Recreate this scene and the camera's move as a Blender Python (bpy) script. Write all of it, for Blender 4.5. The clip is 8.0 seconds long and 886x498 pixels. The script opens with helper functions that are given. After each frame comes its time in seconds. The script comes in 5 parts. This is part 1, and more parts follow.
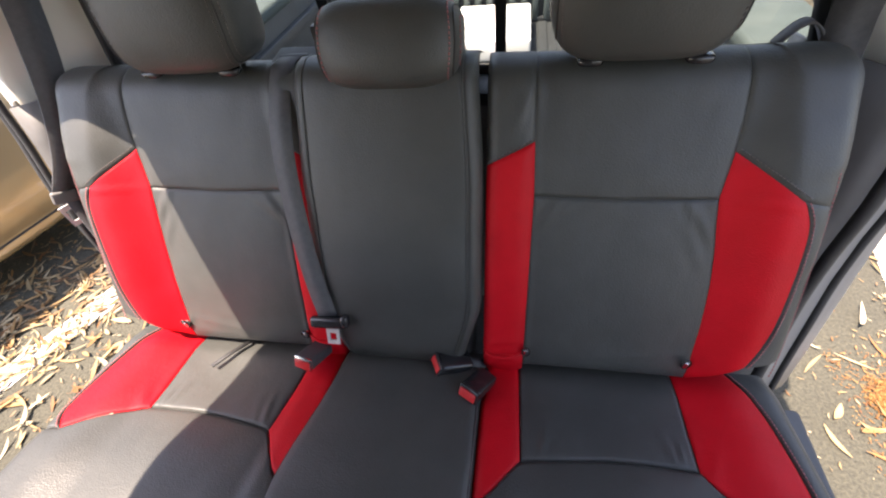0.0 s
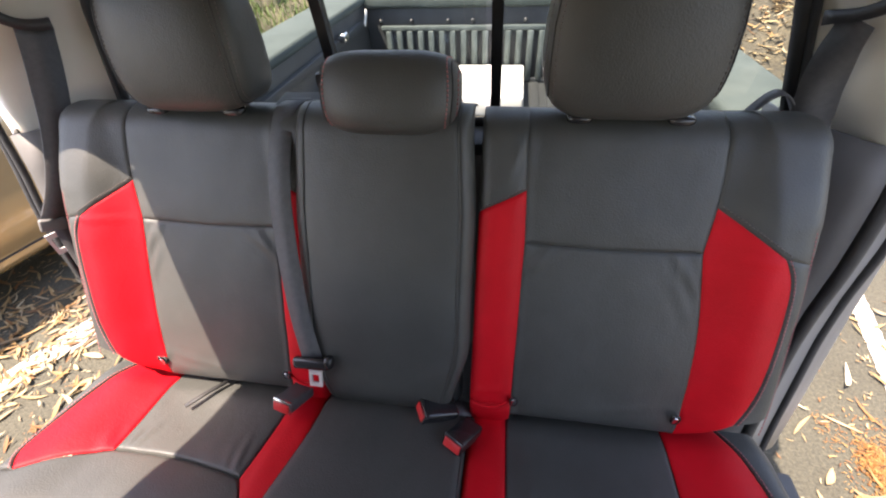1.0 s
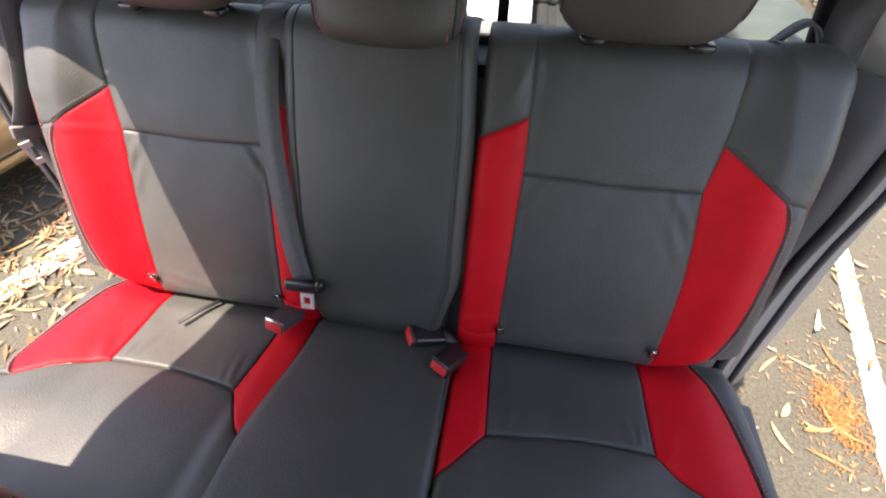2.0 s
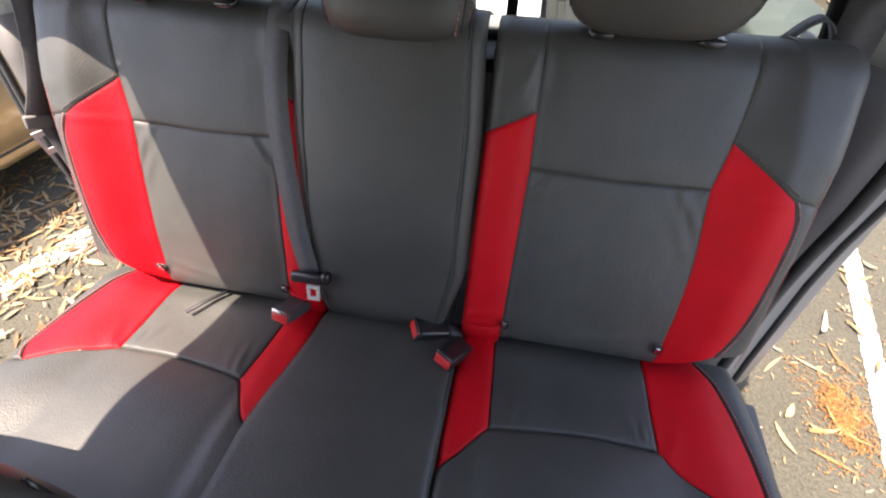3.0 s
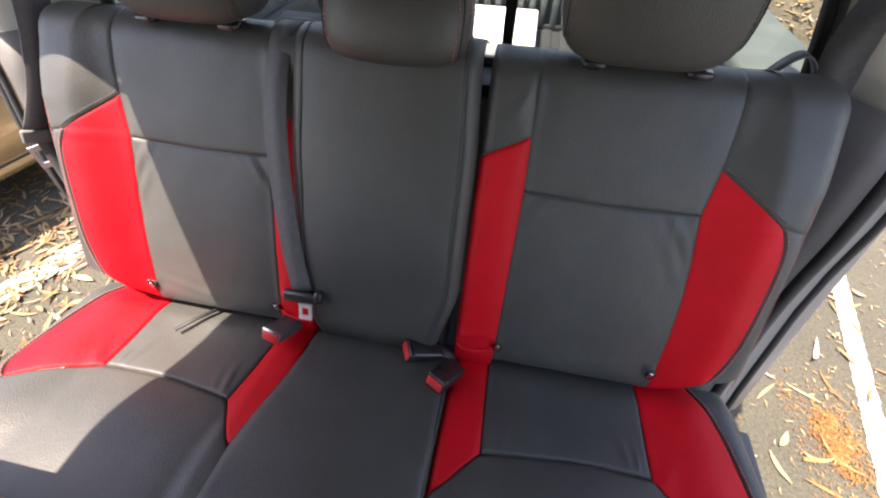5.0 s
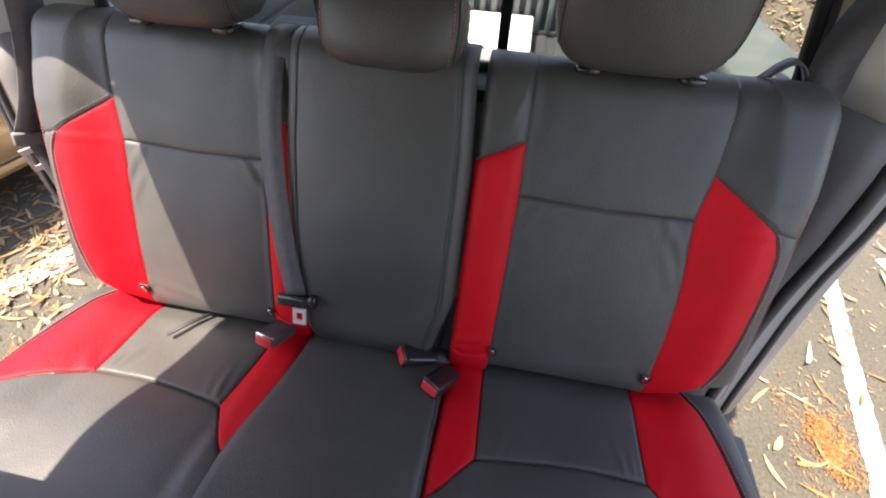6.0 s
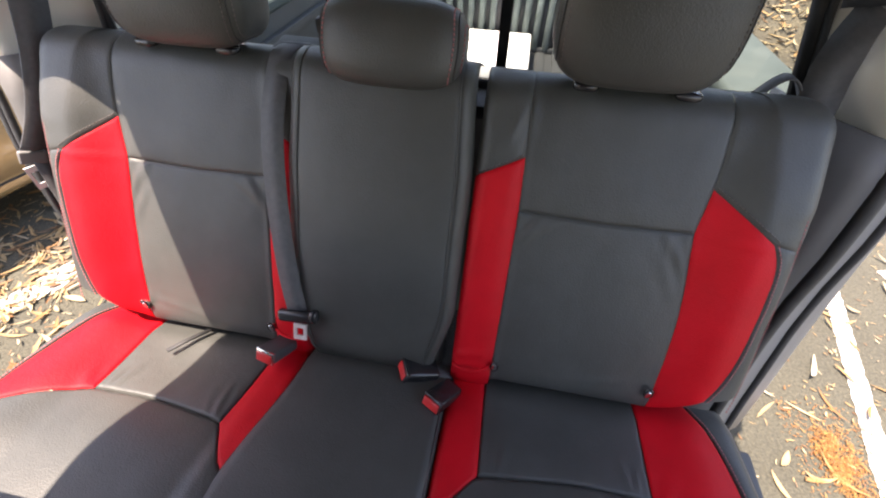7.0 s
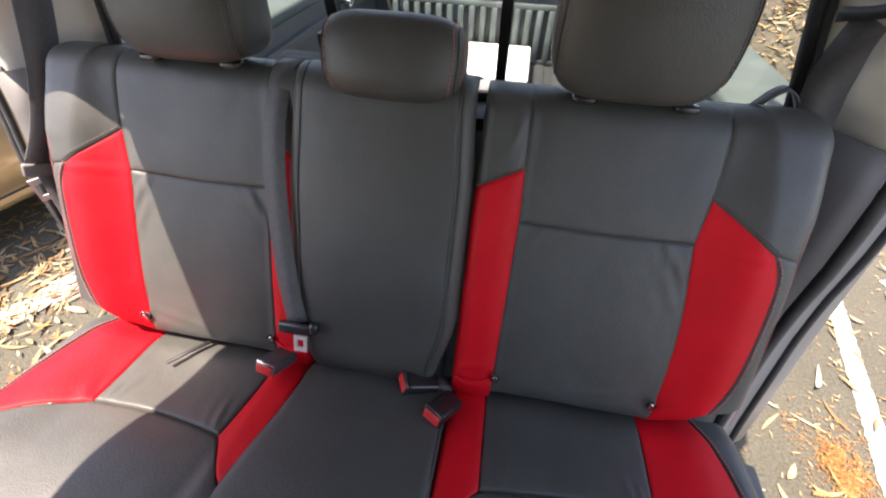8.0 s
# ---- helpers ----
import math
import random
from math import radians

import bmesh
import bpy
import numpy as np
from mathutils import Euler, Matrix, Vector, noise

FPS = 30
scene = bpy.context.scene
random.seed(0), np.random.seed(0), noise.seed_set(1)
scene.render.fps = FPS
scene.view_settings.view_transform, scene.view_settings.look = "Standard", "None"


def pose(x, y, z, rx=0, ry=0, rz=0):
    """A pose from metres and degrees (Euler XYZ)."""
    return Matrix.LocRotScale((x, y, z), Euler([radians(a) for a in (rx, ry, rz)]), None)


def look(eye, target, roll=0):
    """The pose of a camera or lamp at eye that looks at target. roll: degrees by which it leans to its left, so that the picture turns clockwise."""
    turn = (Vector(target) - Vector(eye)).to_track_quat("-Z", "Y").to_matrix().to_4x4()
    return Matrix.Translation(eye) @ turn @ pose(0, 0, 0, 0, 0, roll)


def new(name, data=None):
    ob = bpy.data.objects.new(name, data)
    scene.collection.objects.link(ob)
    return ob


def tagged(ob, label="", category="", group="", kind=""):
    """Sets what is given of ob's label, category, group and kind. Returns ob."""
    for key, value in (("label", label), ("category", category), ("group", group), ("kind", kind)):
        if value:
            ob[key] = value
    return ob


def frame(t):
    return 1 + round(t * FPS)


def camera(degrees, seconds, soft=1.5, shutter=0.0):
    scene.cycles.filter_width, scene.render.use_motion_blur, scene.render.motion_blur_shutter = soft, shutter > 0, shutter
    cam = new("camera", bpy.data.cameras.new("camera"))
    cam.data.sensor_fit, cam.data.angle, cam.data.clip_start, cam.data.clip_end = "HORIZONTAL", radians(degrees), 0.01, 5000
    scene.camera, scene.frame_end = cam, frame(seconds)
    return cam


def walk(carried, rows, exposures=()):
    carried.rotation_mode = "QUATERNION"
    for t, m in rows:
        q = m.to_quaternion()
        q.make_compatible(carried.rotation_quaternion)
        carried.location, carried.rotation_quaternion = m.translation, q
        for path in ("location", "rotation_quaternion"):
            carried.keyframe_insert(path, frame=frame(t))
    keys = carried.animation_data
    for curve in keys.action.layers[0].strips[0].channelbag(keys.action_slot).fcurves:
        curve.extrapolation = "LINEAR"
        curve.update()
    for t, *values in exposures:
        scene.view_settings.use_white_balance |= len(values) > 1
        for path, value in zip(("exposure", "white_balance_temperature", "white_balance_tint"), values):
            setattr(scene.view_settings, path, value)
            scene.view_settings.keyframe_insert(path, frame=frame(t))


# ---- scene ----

# ---------------------------------------------------------------- camera
cam = camera(93.87, 8.0, soft=2.1)
PATH = [
    (0.0, 0.179, -0.369, 1.543, 42.88, 5.17, 8.12),
    (0.2, 0.183, -0.376, 1.543, 47.93, 5.18, 8.67),
    (0.5, 0.179, -0.376, 1.550, 51.80, 4.44, 8.39),
    (0.7, 0.179, -0.375, 1.547, 52.28, 3.68, 8.42),
    (1.0, 0.177, -0.375, 1.542, 49.26, 2.46, 8.65),
    (1.5, 0.176, -0.376, 1.533, 43.12, 0.62, 9.12),
    (1.7, 0.175, -0.374, 1.527, 41.03, 0.01, 9.29),
    (3.0, 0.174, -0.379, 1.526, 39.81, -0.10, 10.84),
    (3.5, 0.174, -0.382, 1.528, 41.17, -0.13, 11.24),
    (4.0, 0.174, -0.381, 1.527, 41.97, -0.44, 11.32),
    (4.5, 0.174, -0.381, 1.527, 42.47, -0.88, 11.19),
    (6.0, 0.175, -0.380, 1.526, 43.37, -1.85, 10.65),
    (6.5, 0.175, -0.380, 1.526, 44.18, -1.77, 10.53),
    (7.0, 0.175, -0.381, 1.528, 45.30, -1.54, 10.47),
    (7.5, 0.176, -0.381, 1.532, 46.12, -1.37, 10.49),
    (8.0, 0.176, -0.380, 1.530, 46.70, -1.35, 10.50),
]
walk(cam, [(r[0], pose(*r[1:])) for r in PATH], [(0.0, 3.12, 8050, 22), (8.0, 3.12, 8050, 22)])

# ---------------------------------------------------------------- light
SUN = Vector((-0.335, -0.20, 1.0)).normalized()
world = bpy.data.worlds.new("sky")
scene.world = world
world.use_nodes = True
wt = world.node_tree
sky = wt.nodes.new("ShaderNodeTexSky")
sky.sky_type = "NISHITA"
sky.sun_disc = False
sky.sun_elevation = math.asin(SUN.z)
sky.sun_rotation = math.atan2(SUN.x, SUN.y)
wt.links.new(sky.outputs[0], wt.nodes["Background"].inputs[0])
wt.nodes["Background"].inputs[1].default_value = 0.105
sun = new("sun", bpy.data.lights.new("sun", "SUN"))
sun.data.energy, sun.data.angle, sun.data.color = 2.6, radians(0.55), (1.0, 0.99, 0.965)
sun.matrix_world = look(SUN * 20, (0, 0, 0))


# ---------------------------------------------------------------- materials
def nodes_of(name):
    m = bpy.data.materials.new(name)
    m.use_nodes = True
    nt = m.node_tree
    return m, nt, nt.nodes["Principled BSDF"]


def ramp(nt, fac, stops):
    r = nt.nodes.new("ShaderNodeValToRGB")
    while len(r.color_ramp.elements) < len(stops):
        r.color_ramp.elements.new(0.5)
    for e, (p, c) in zip(r.color_ramp.elements, stops):
        e.position, e.color = p, (*c, 1)
    nt.links.new(fac, r.inputs[0])
    return r.outputs[0]


def noise_node(nt, scale, detail=4.0, rough=0.6, stretch=(1, 1, 1)):
    co = nt.nodes.new("ShaderNodeTexCoord")
    mp = nt.nodes.new("ShaderNodeMapping")
    mp.inputs["Scale"].default_value = stretch
    n = nt.nodes.new("ShaderNodeTexNoise")
    n.inputs["Scale"].default_value, n.inputs["Detail"].default_value, n.inputs["Roughness"].default_value = scale, detail, rough
    nt.links.new(co.outputs["Object"], mp.inputs[0])
    nt.links.new(mp.outputs[0], n.inputs["Vector"])
    return n.outputs[0]


def bumps(nt, bsdf, layers):
    last = None
    for height, strength, dist in layers:
        b = nt.nodes.new("ShaderNodeBump")
        b.inputs["Strength"].default_value, b.inputs["Distance"].default_value = strength, dist
        nt.links.new(height, b.inputs["Height"])
        if last:
            nt.links.new(last, b.inputs["Normal"])
        last = b.outputs[0]
    nt.links.new(last, bsdf.inputs["Normal"])


def mottled(name, a, b, scale, rough=0.6, metal=0.0, grain=60.0, grain_depth=0.001, detail=5.0, spec=0.5, rough_b=None):
    """A surface that varies between two colours, with patches and a fine grain."""
    m, nt, p = nodes_of(name)
    n = noise_node(nt, scale, detail)
    nt.links.new(ramp(nt, n, [(0.3, a), (0.7, b)]), p.inputs["Base Color"])
    g = noise_node(nt, grain, 3.0)
    r = nt.nodes.new("ShaderNodeMapRange")
    r.inputs[3].default_value, r.inputs[4].default_value = rough, rough if rough_b is None else rough_b
    nt.links.new(n, r.inputs[0])
    nt.links.new(r.outputs[0], p.inputs["Roughness"])
    p.inputs["Metallic"].default_value = metal
    p.inputs["Specular IOR Level"].default_value = spec
    bumps(nt, p, [(g, 0.5, grain_depth)])
    return m


def leather(name, a, b, rough):
    m, nt, p = nodes_of(name)
    n = noise_node(nt, 9.0, 4.0)
    nt.links.new(ramp(nt, n, [(0.3, a), (0.7, b)]), p.inputs["Base Color"])
    r = nt.nodes.new("ShaderNodeMapRange")
    r.inputs[3].default_value, r.inputs[4].default_value = rough - 0.06, rough + 0.08
    nt.links.new(noise_node(nt, 22.0), r.inputs[0])
    nt.links.new(r.outputs[0], p.inputs["Roughness"])
    v = nt.nodes.new("ShaderNodeTexVoronoi")
    v.inputs["Scale"].default_value = 430.0
    co = nt.nodes.new("ShaderNodeTexCoord")
    nt.links.new(co.outputs["Object"], v.inputs["Vector"])
    bumps(nt, p, [(noise_node(nt, 11.0, 3.0), 0.22, 0.004), (noise_node(nt, 70.0, 3.0, 0.6, (1, 1, 0.4)), 0.20, 0.0014), (v.outputs[0], 0.38, 0.0008)])
    return m


M = {}
M["black"] = leather("black_leather", (0.0410, 0.0425, 0.0385), (0.0550, 0.0565, 0.0515), 0.47)
M["black"].node_tree.nodes["Principled BSDF"].inputs["Specular IOR Level"].default_value = 0.42
M["red"] = leather("red_leather", (0.47, 0.0035, 0.008), (0.58, 0.005, 0.012), 0.55)
M["red"].node_tree.nodes["Principled BSDF"].inputs["Specular IOR Level"].default_value = 0.2
M["thread_red"] = mottled("red_thread", (0.30, 0.10, 0.10), (0.40, 0.15, 0.145), 200, 0.8)
M["thread_grey"] = mottled("grey_thread", (0.095, 0.080, 0.076), (0.14, 0.118, 0.112), 200, 0.8)
M["plastic"] = mottled("black_plastic", (0.022, 0.022, 0.023), (0.032, 0.032, 0.033), 12, 0.42, 0, 500, 0.0004)
M["gloss"] = mottled("gloss_plastic", (0.016, 0.016, 0.017), (0.024, 0.024, 0.025), 10, 0.22, 0, 300, 0.0002)
M["dark_housing"] = mottled("charcoal_buckle_plastic", (0.040, 0.039, 0.041), (0.055, 0.053, 0.056), 14, 0.5, 0, 500, 0.0004)
M["dark_trim"] = mottled("charcoal_trim", (0.10, 0.097, 0.092), (0.13, 0.126, 0.12), 6, 0.6, 0, 700, 0.0006)
M["trim"] = mottled("beige_grey_trim", (0.60, 0.57, 0.50), (0.66, 0.63, 0.55), 5, 0.6, 0, 600, 0.0006)
M["liner"] = mottled("headliner_fabric", (0.46, 0.44, 0.40), (0.52, 0.50, 0.45), 20, 0.9, 0, 900, 0.001)
M["paint"] = mottled("grey_paint", (0.20, 0.20, 0.195), (0.24, 0.24, 0.235), 3, 0.4, 0.3, 900, 0.0002)
M["rail"] = mottled("bed_rail_cap", (0.038, 0.049, 0.045), (0.055, 0.068, 0.063), 8, 0.8, 0, 300, 0.0008, spec=0.25)
M["bed"] = mottled("bed_liner_plastic", (0.017, 0.019, 0.020), (0.030, 0.033, 0.034), 10, 0.55, 0, 250, 0.001)
M["bed_light"] = mottled("worn_bed_panel", (0.048, 0.062, 0.059), (0.098, 0.120, 0.114), 14, 0.5, 0.2, 200, 0.001)
M["chrome"] = mottled("chrome", (0.6, 0.6, 0.6), (0.7, 0.7, 0.7), 60, 0.22, 1.0, 300, 0.0001)
M["webbing"] = mottled("belt_webbing", (0.055, 0.055, 0.058), (0.075, 0.074, 0.076), 120, 0.62, 0, 900, 0.0006)
M["tongue"] = mottled("latch_tongue_metal", (0.55, 0.53, 0.50), (0.66, 0.63, 0.60), 60, 0.45, 0.35)
M["button"] = mottled("red_button", (0.50, 0.02, 0.02), (0.62, 0.03, 0.03), 40, 0.35)
M["white"] = mottled("white_board", (0.50, 0.50, 0.47), (0.60, 0.60, 0.57), 6, 0.6)
M["rubber"] = mottled("rubber_seal", (0.018, 0.018, 0.018), (0.03, 0.03, 0.03), 30, 0.65)
M["carpet"] = mottled("carpet", (0.05, 0.05, 0.05), (0.08, 0.078, 0.075), 60, 0.95, 0, 900, 0.004)
M["tan"] = mottled("tan_car_paint", (0.33, 0.24, 0.13), (0.36, 0.265, 0.145), 2, 0.24, 0.35, 900, 0.0001)
M["wood"] = mottled("weathered_wood", (0.15, 0.12, 0.08), (0.24, 0.19, 0.13), 14, 0.8, 0, 60, 0.004)
M["rock"] = mottled("sandstone", (0.24, 0.20, 0.145), (0.38, 0.32, 0.235), 5, 0.9, 0, 30, 0.01)


def glass(name, tint, rough=0.0):
    m, nt, p = nodes_of(name)
    p.inputs["Base Color"].default_value = (*tint, 1)
    p.inputs["Transmission Weight"].default_value = 1.0
    p.inputs["Roughness"].default_value = rough
    p.inputs["IOR"].default_value = 1.45
    return m


M["glass"] = glass("window_glass", (0.80, 0.86, 0.82))
M["car_glass"] = mottled("dark_car_glass", (0.30, 0.31, 0.34), (0.34, 0.35, 0.38), 2, 0.06, 1.0, 900, 0.00001)


M["tan"].node_tree.nodes["Principled BSDF"].inputs["Coat Weight"].default_value = 1.0
M["tan"].node_tree.nodes["Principled BSDF"].inputs["Coat Roughness"].default_value = 0.05


def asphalt():
    m, nt, p = nodes_of("worn_asphalt")
    big = noise_node(nt, 0.9, 5)
    fine = noise_node(nt, 90.0, 4, 0.75)
    c1 = ramp(nt, big, [(0.3, (0.047, 0.045, 0.032)), (0.55, (0.063, 0.060, 0.042)), (0.75, (0.088, 0.083, 0.058))])
    c2 = ramp(nt, fine, [(0.35, (0.55, 0.55, 0.55)), (0.55, (1, 1, 1)), (0.72, (1.5, 1.45, 1.35))])
    mx = nt.nodes.new("ShaderNodeMix")
    mx.data_type, mx.blend_type = "RGBA", "MULTIPLY"
    mx.inputs[0].default_value = 1.0
    nt.links.new(c1, mx.inputs[6])
    nt.links.new(c2, mx.inputs[7])
    nt.links.new(mx.outputs[2], p.inputs["Base Color"])
    p.inputs["Roughness"].default_value = 0.9
    bumps(nt, p, [(noise_node(nt, 45.0, 4), 0.7, 0.012), (fine, 0.6, 0.005)])
    return m


def soil():
    m, nt, p = nodes_of("dry_mulch_with_shade")
    n = noise_node(nt, 2.2, 6, 0.7)
    # dark patches: mulch, plus dappled tree shade mixed into the colour
    c = ramp(nt, n, [(0.34, (0.032, 0.029, 0.022)), (0.52, (0.088, 0.072, 0.046)), (0.70, (0.165, 0.134, 0.084))])
    f = noise_node(nt, 40, 5, 0.8)
    c2 = ramp(nt, f, [(0.35, (0.45, 0.45, 0.45)), (0.6, (1.1, 1.1, 1.1))])
    mx = nt.nodes.new("ShaderNodeMix")
    mx.data_type, mx.blend_type = "RGBA", "MULTIPLY"
    mx.inputs[0].default_value = 1.0
    nt.links.new(c, mx.inputs[6])
    nt.links.new(c2, mx.inputs[7])
    nt.links.new(mx.outputs[2], p.inputs["Base Color"])
    p.inputs["Roughness"].default_value = 0.95
    bumps(nt, p, [(n, 0.8, 0.08), (f, 0.8, 0.02)])
    return m


def per_island(name, stops, rough=0.7):
    m, nt, p = nodes_of(name)
    g = nt.nodes.new("ShaderNodeNewGeometry")
    nt.links.new(ramp(nt, g.outputs["Random Per Island"], stops), p.inputs["Base Color"])
    p.inputs["Roughness"].default_value = rough
    bumps(nt, p, [(noise_node(nt, 120.0, 3), 0.4, 0.002)])
    return m


M["asphalt"], M["soil"] = asphalt(), soil()
def worn_paint():
    m, nt, p = nodes_of("worn_road_paint")
    n = noise_node(nt, 16.0, 6, 0.75)
    nt.links.new(ramp(nt, n, [(0.36, (0.12, 0.105, 0.085)), (0.46, (0.42, 0.40, 0.36)), (0.66, (0.60, 0.58, 0.55))]), p.inputs["Base Color"])
    p.inputs["Roughness"].default_value = 0.8
    bumps(nt, p, [(noise_node(nt, 80.0, 4), 0.5, 0.004)])
    return m


M["line"] = worn_paint()
M["leaf"] = per_island("dry_leaf", [(0.0, (0.14, 0.060, 0.019)), (0.3, (0.22, 0.128, 0.048)), (0.6, (0.26, 0.182, 0.086)), (0.85, (0.35, 0.29, 0.185)), (1.0, (0.11, 0.052, 0.020))])
def per_object(name, stops, rough=0.75):
    m, nt, p = nodes_of(name)
    g = nt.nodes.new("ShaderNodeObjectInfo")
    nt.links.new(ramp(nt, g.outputs["Random"], stops), p.inputs["Base Color"])
    p.inputs["Roughness"].default_value = rough
    bumps(nt, p, [(noise_node(nt, 160.0, 3), 0.5, 0.002)])
    return m


M["big_leaf"] = per_object("large_dry_leaf", [(0.0, (0.20, 0.085, 0.025)), (0.35, (0.30, 0.19, 0.075)), (0.7, (0.34, 0.27, 0.155)), (1.0, (0.40, 0.36, 0.26))])
M["orange"] = per_island("orange_bark", [(0.0, (0.125, 0.044, 0.009)), (0.55, (0.21, 0.088, 0.015)), (1.0, (0.26, 0.150, 0.048))])
M["grass"] = per_island("grass_blade", [(0.0, (0.045, 0.085, 0.012)), (0.6, (0.075, 0.125, 0.022)), (1.0, (0.15, 0.16, 0.05))])
M["agave"] = mottled("agave_leaf", (0.09, 0.125, 0.09), (0.15, 0.19, 0.14), 6, 0.55, 0, 80, 0.001)
M["shrub"] = per_island("shrub_leaf", [(0.0, (0.11, 0.17, 0.02)), (0.5, (0.18, 0.25, 0.03)), (1.0, (0.25, 0.30, 0.06))])


# ---------------------------------------------------------------- mesh helpers
def mesh_of(name, verts, faces, material, smooth=True):
    me = bpy.data.meshes.new(name)
    me.from_pydata([tuple(v) for v in verts], [], faces)
    me.materials.append(material)
    if smooth:
        me.polygons.foreach_set("use_smooth", [True] * len(me.polygons))
    me.update()
    return me


def part(name, data, material, parent, label=""):
    """Links a bmesh, or (verts, faces), as one mesh object under a thing."""
    if isinstance(data, tuple):
        me = mesh_of(name, data[0], data[1], material)
    else:
        me = bpy.data.meshes.new(name)
        data.to_mesh(me)
        data.free()
        me.materials.append(material)
        me.polygons.foreach_set("use_smooth", [True] * len(me.polygons))
        me.set_sharp_from_angle(angle=radians(38))
    ob = new(name, me)
    if parent is not None:
        ob.parent = parent
    if label:
        tagged(ob, label)
    return ob


def thing(name, at, label, category, group="", kind=""):
    ob = new(name)
    ob.location = at
    ob.empty_display_size = 0.1
    return tagged(ob, label, category, group, kind)


def shift(data, at):
    """The same vertices with their origin at a thing's base."""
    return [Vector(v) - Vector(at) for v in data[0]], data[1]


def box(x0, x1, y0, y1, z0, z1, bevel=0.004, segments=2):
    bm = bmesh.new()
    bmesh.ops.create_cube(bm, size=1, matrix=Matrix.LocRotScale(((x0 + x1) / 2, (y0 + y1) / 2, (z0 + z1) / 2), None, (x1 - x0, y1 - y0, z1 - z0)))
    if bevel:
        bmesh.ops.bevel(bm, geom=bm.edges[:], offset=bevel, segments=segments, profile=0.5, affect="EDGES")
    return bm


def place(bm, m):
    bmesh.ops.transform(bm, matrix=m, verts=bm.verts[:])
    return bm


def prism(outline, depth, axis="y", at=0.0, bevel=0.003):
    """An outline of (a, b) pairs pushed out along an axis: y takes (x, z), x takes (y, z), z takes (x, y)."""
    bm = bmesh.new()
    def p(a, b, d):
        return {"y": (a, d, b), "x": (d, a, b), "z": (a, b, d)}[axis]
    lo = [bm.verts.new(p(a, b, at)) for a, b in outline]
    hi = [bm.verts.new(p(a, b, at + depth)) for a, b in outline]
    n = len(outline)
    bm.faces.new(lo)
    bm.faces.new(hi[::-1])
    for i in range(n):
        bm.faces.new((lo[i], hi[i], hi[(i + 1) % n], lo[(i + 1) % n]))
    bmesh.ops.recalc_face_normals(bm, faces=bm.faces[:])
    if bevel:
        bmesh.ops.bevel(bm, geom=bm.edges[:], offset=bevel, segments=2, profile=0.5, affect="EDGES")
    return bm


def tube(points, radius, sides=8, closed=False):
    pts = [Vector(p) for p in points]
    verts, faces = [], []
    n = len(pts)
    side = None
    for i, p in enumerate(pts):
        a, b = pts[max(i - 1, 0)], pts[min(i + 1, n - 1)]
        d = (b - a).normalized()
        if side is None:
            side = d.orthogonal().normalized()
        side = (side - d * side.dot(d)).normalized()
        up = d.cross(side)
        r = radius[i] if isinstance(radius, (list, tuple)) else radius
        for k in range(sides):
            w = 2 * math.pi * k / sides
            verts.append(p + (side * math.cos(w) + up * math.sin(w)) * r)
    for i in range(n - 1):
        for k in range(sides):
            faces.append((i * sides + k, i * sides + (k + 1) % sides, (i + 1) * sides + (k + 1) % sides, (i + 1) * sides + k))
    faces.append(tuple(range(sides))[::-1])
    faces.append(tuple((n - 1) * sides + k for k in range(sides)))
    return verts, faces


def smooth_line(points, n):
    """n points along a Catmull-Rom curve through the given ones, evenly spaced by length."""
    pts = [Vector(p) for p in points]
    fine = []
    for i in range(len(pts) - 1):
        p0, p1, p2, p3 = pts[max(i - 1, 0)], pts[i], pts[i + 1], pts[min(i + 2, len(pts) - 1)]
        for k in range(12):
            t = k / 12
            fine.append(0.5 * (2 * p1 + (p2 - p0) * t + (2 * p0 - 5 * p1 + 4 * p2 - p3) * t * t + (3 * p1 - p0 - 3 * p2 + p3) * t ** 3))
    fine.append(pts[-1])
    return even(fine, n)


def even(pts, n):
    pts = [Vector(p) for p in pts]
    run = [0.0]
    for a, b in zip(pts, pts[1:]):
        run.append(run[-1] + (b - a).length)
    out, j = [], 0
    for i in range(n):
        d = run[-1] * i / (n - 1)
        while j < len(pts) - 2 and run[j + 1] < d:
            j += 1
        span = run[j + 1] - run[j] or 1
        out.append(pts[j].lerp(pts[j + 1], min(max((d - run[j]) / span, 0), 1)))
    return out


def ribbon(points, widths, thick, across):
    """A flat strap along points; across: its direction of width at each point."""
    verts, faces = [], []
    n = len(points)
    for i, p in enumerate(points):
        p = Vector(p)
        d = (Vector(points[min(i + 1, n - 1)]) - Vector(points[max(i - 1, 0)])).normalized()
        c = Vector(across[i] if isinstance(across, list) else across)
        c = (c - d * c.dot(d)).normalized()
        up = d.cross(c)
        w = widths[i] if isinstance(widths, (list, tuple)) else widths
        for a, b in ((-w / 2, -thick / 2), (w / 2, -thick / 2), (w / 2, thick / 2), (-w / 2, thick / 2)):
            verts.append(p + c * a + up * b)
    for i in range(n - 1):
        for k in range(4):
            faces.append((i * 4 + k, i * 4 + (k + 1) % 4, (i + 1) * 4 + (k + 1) % 4, (i + 1) * 4 + k))
    faces.append((3, 2, 1, 0))
    faces.append(tuple((n - 1) * 4 + k for k in range(4)))
    return verts, faces


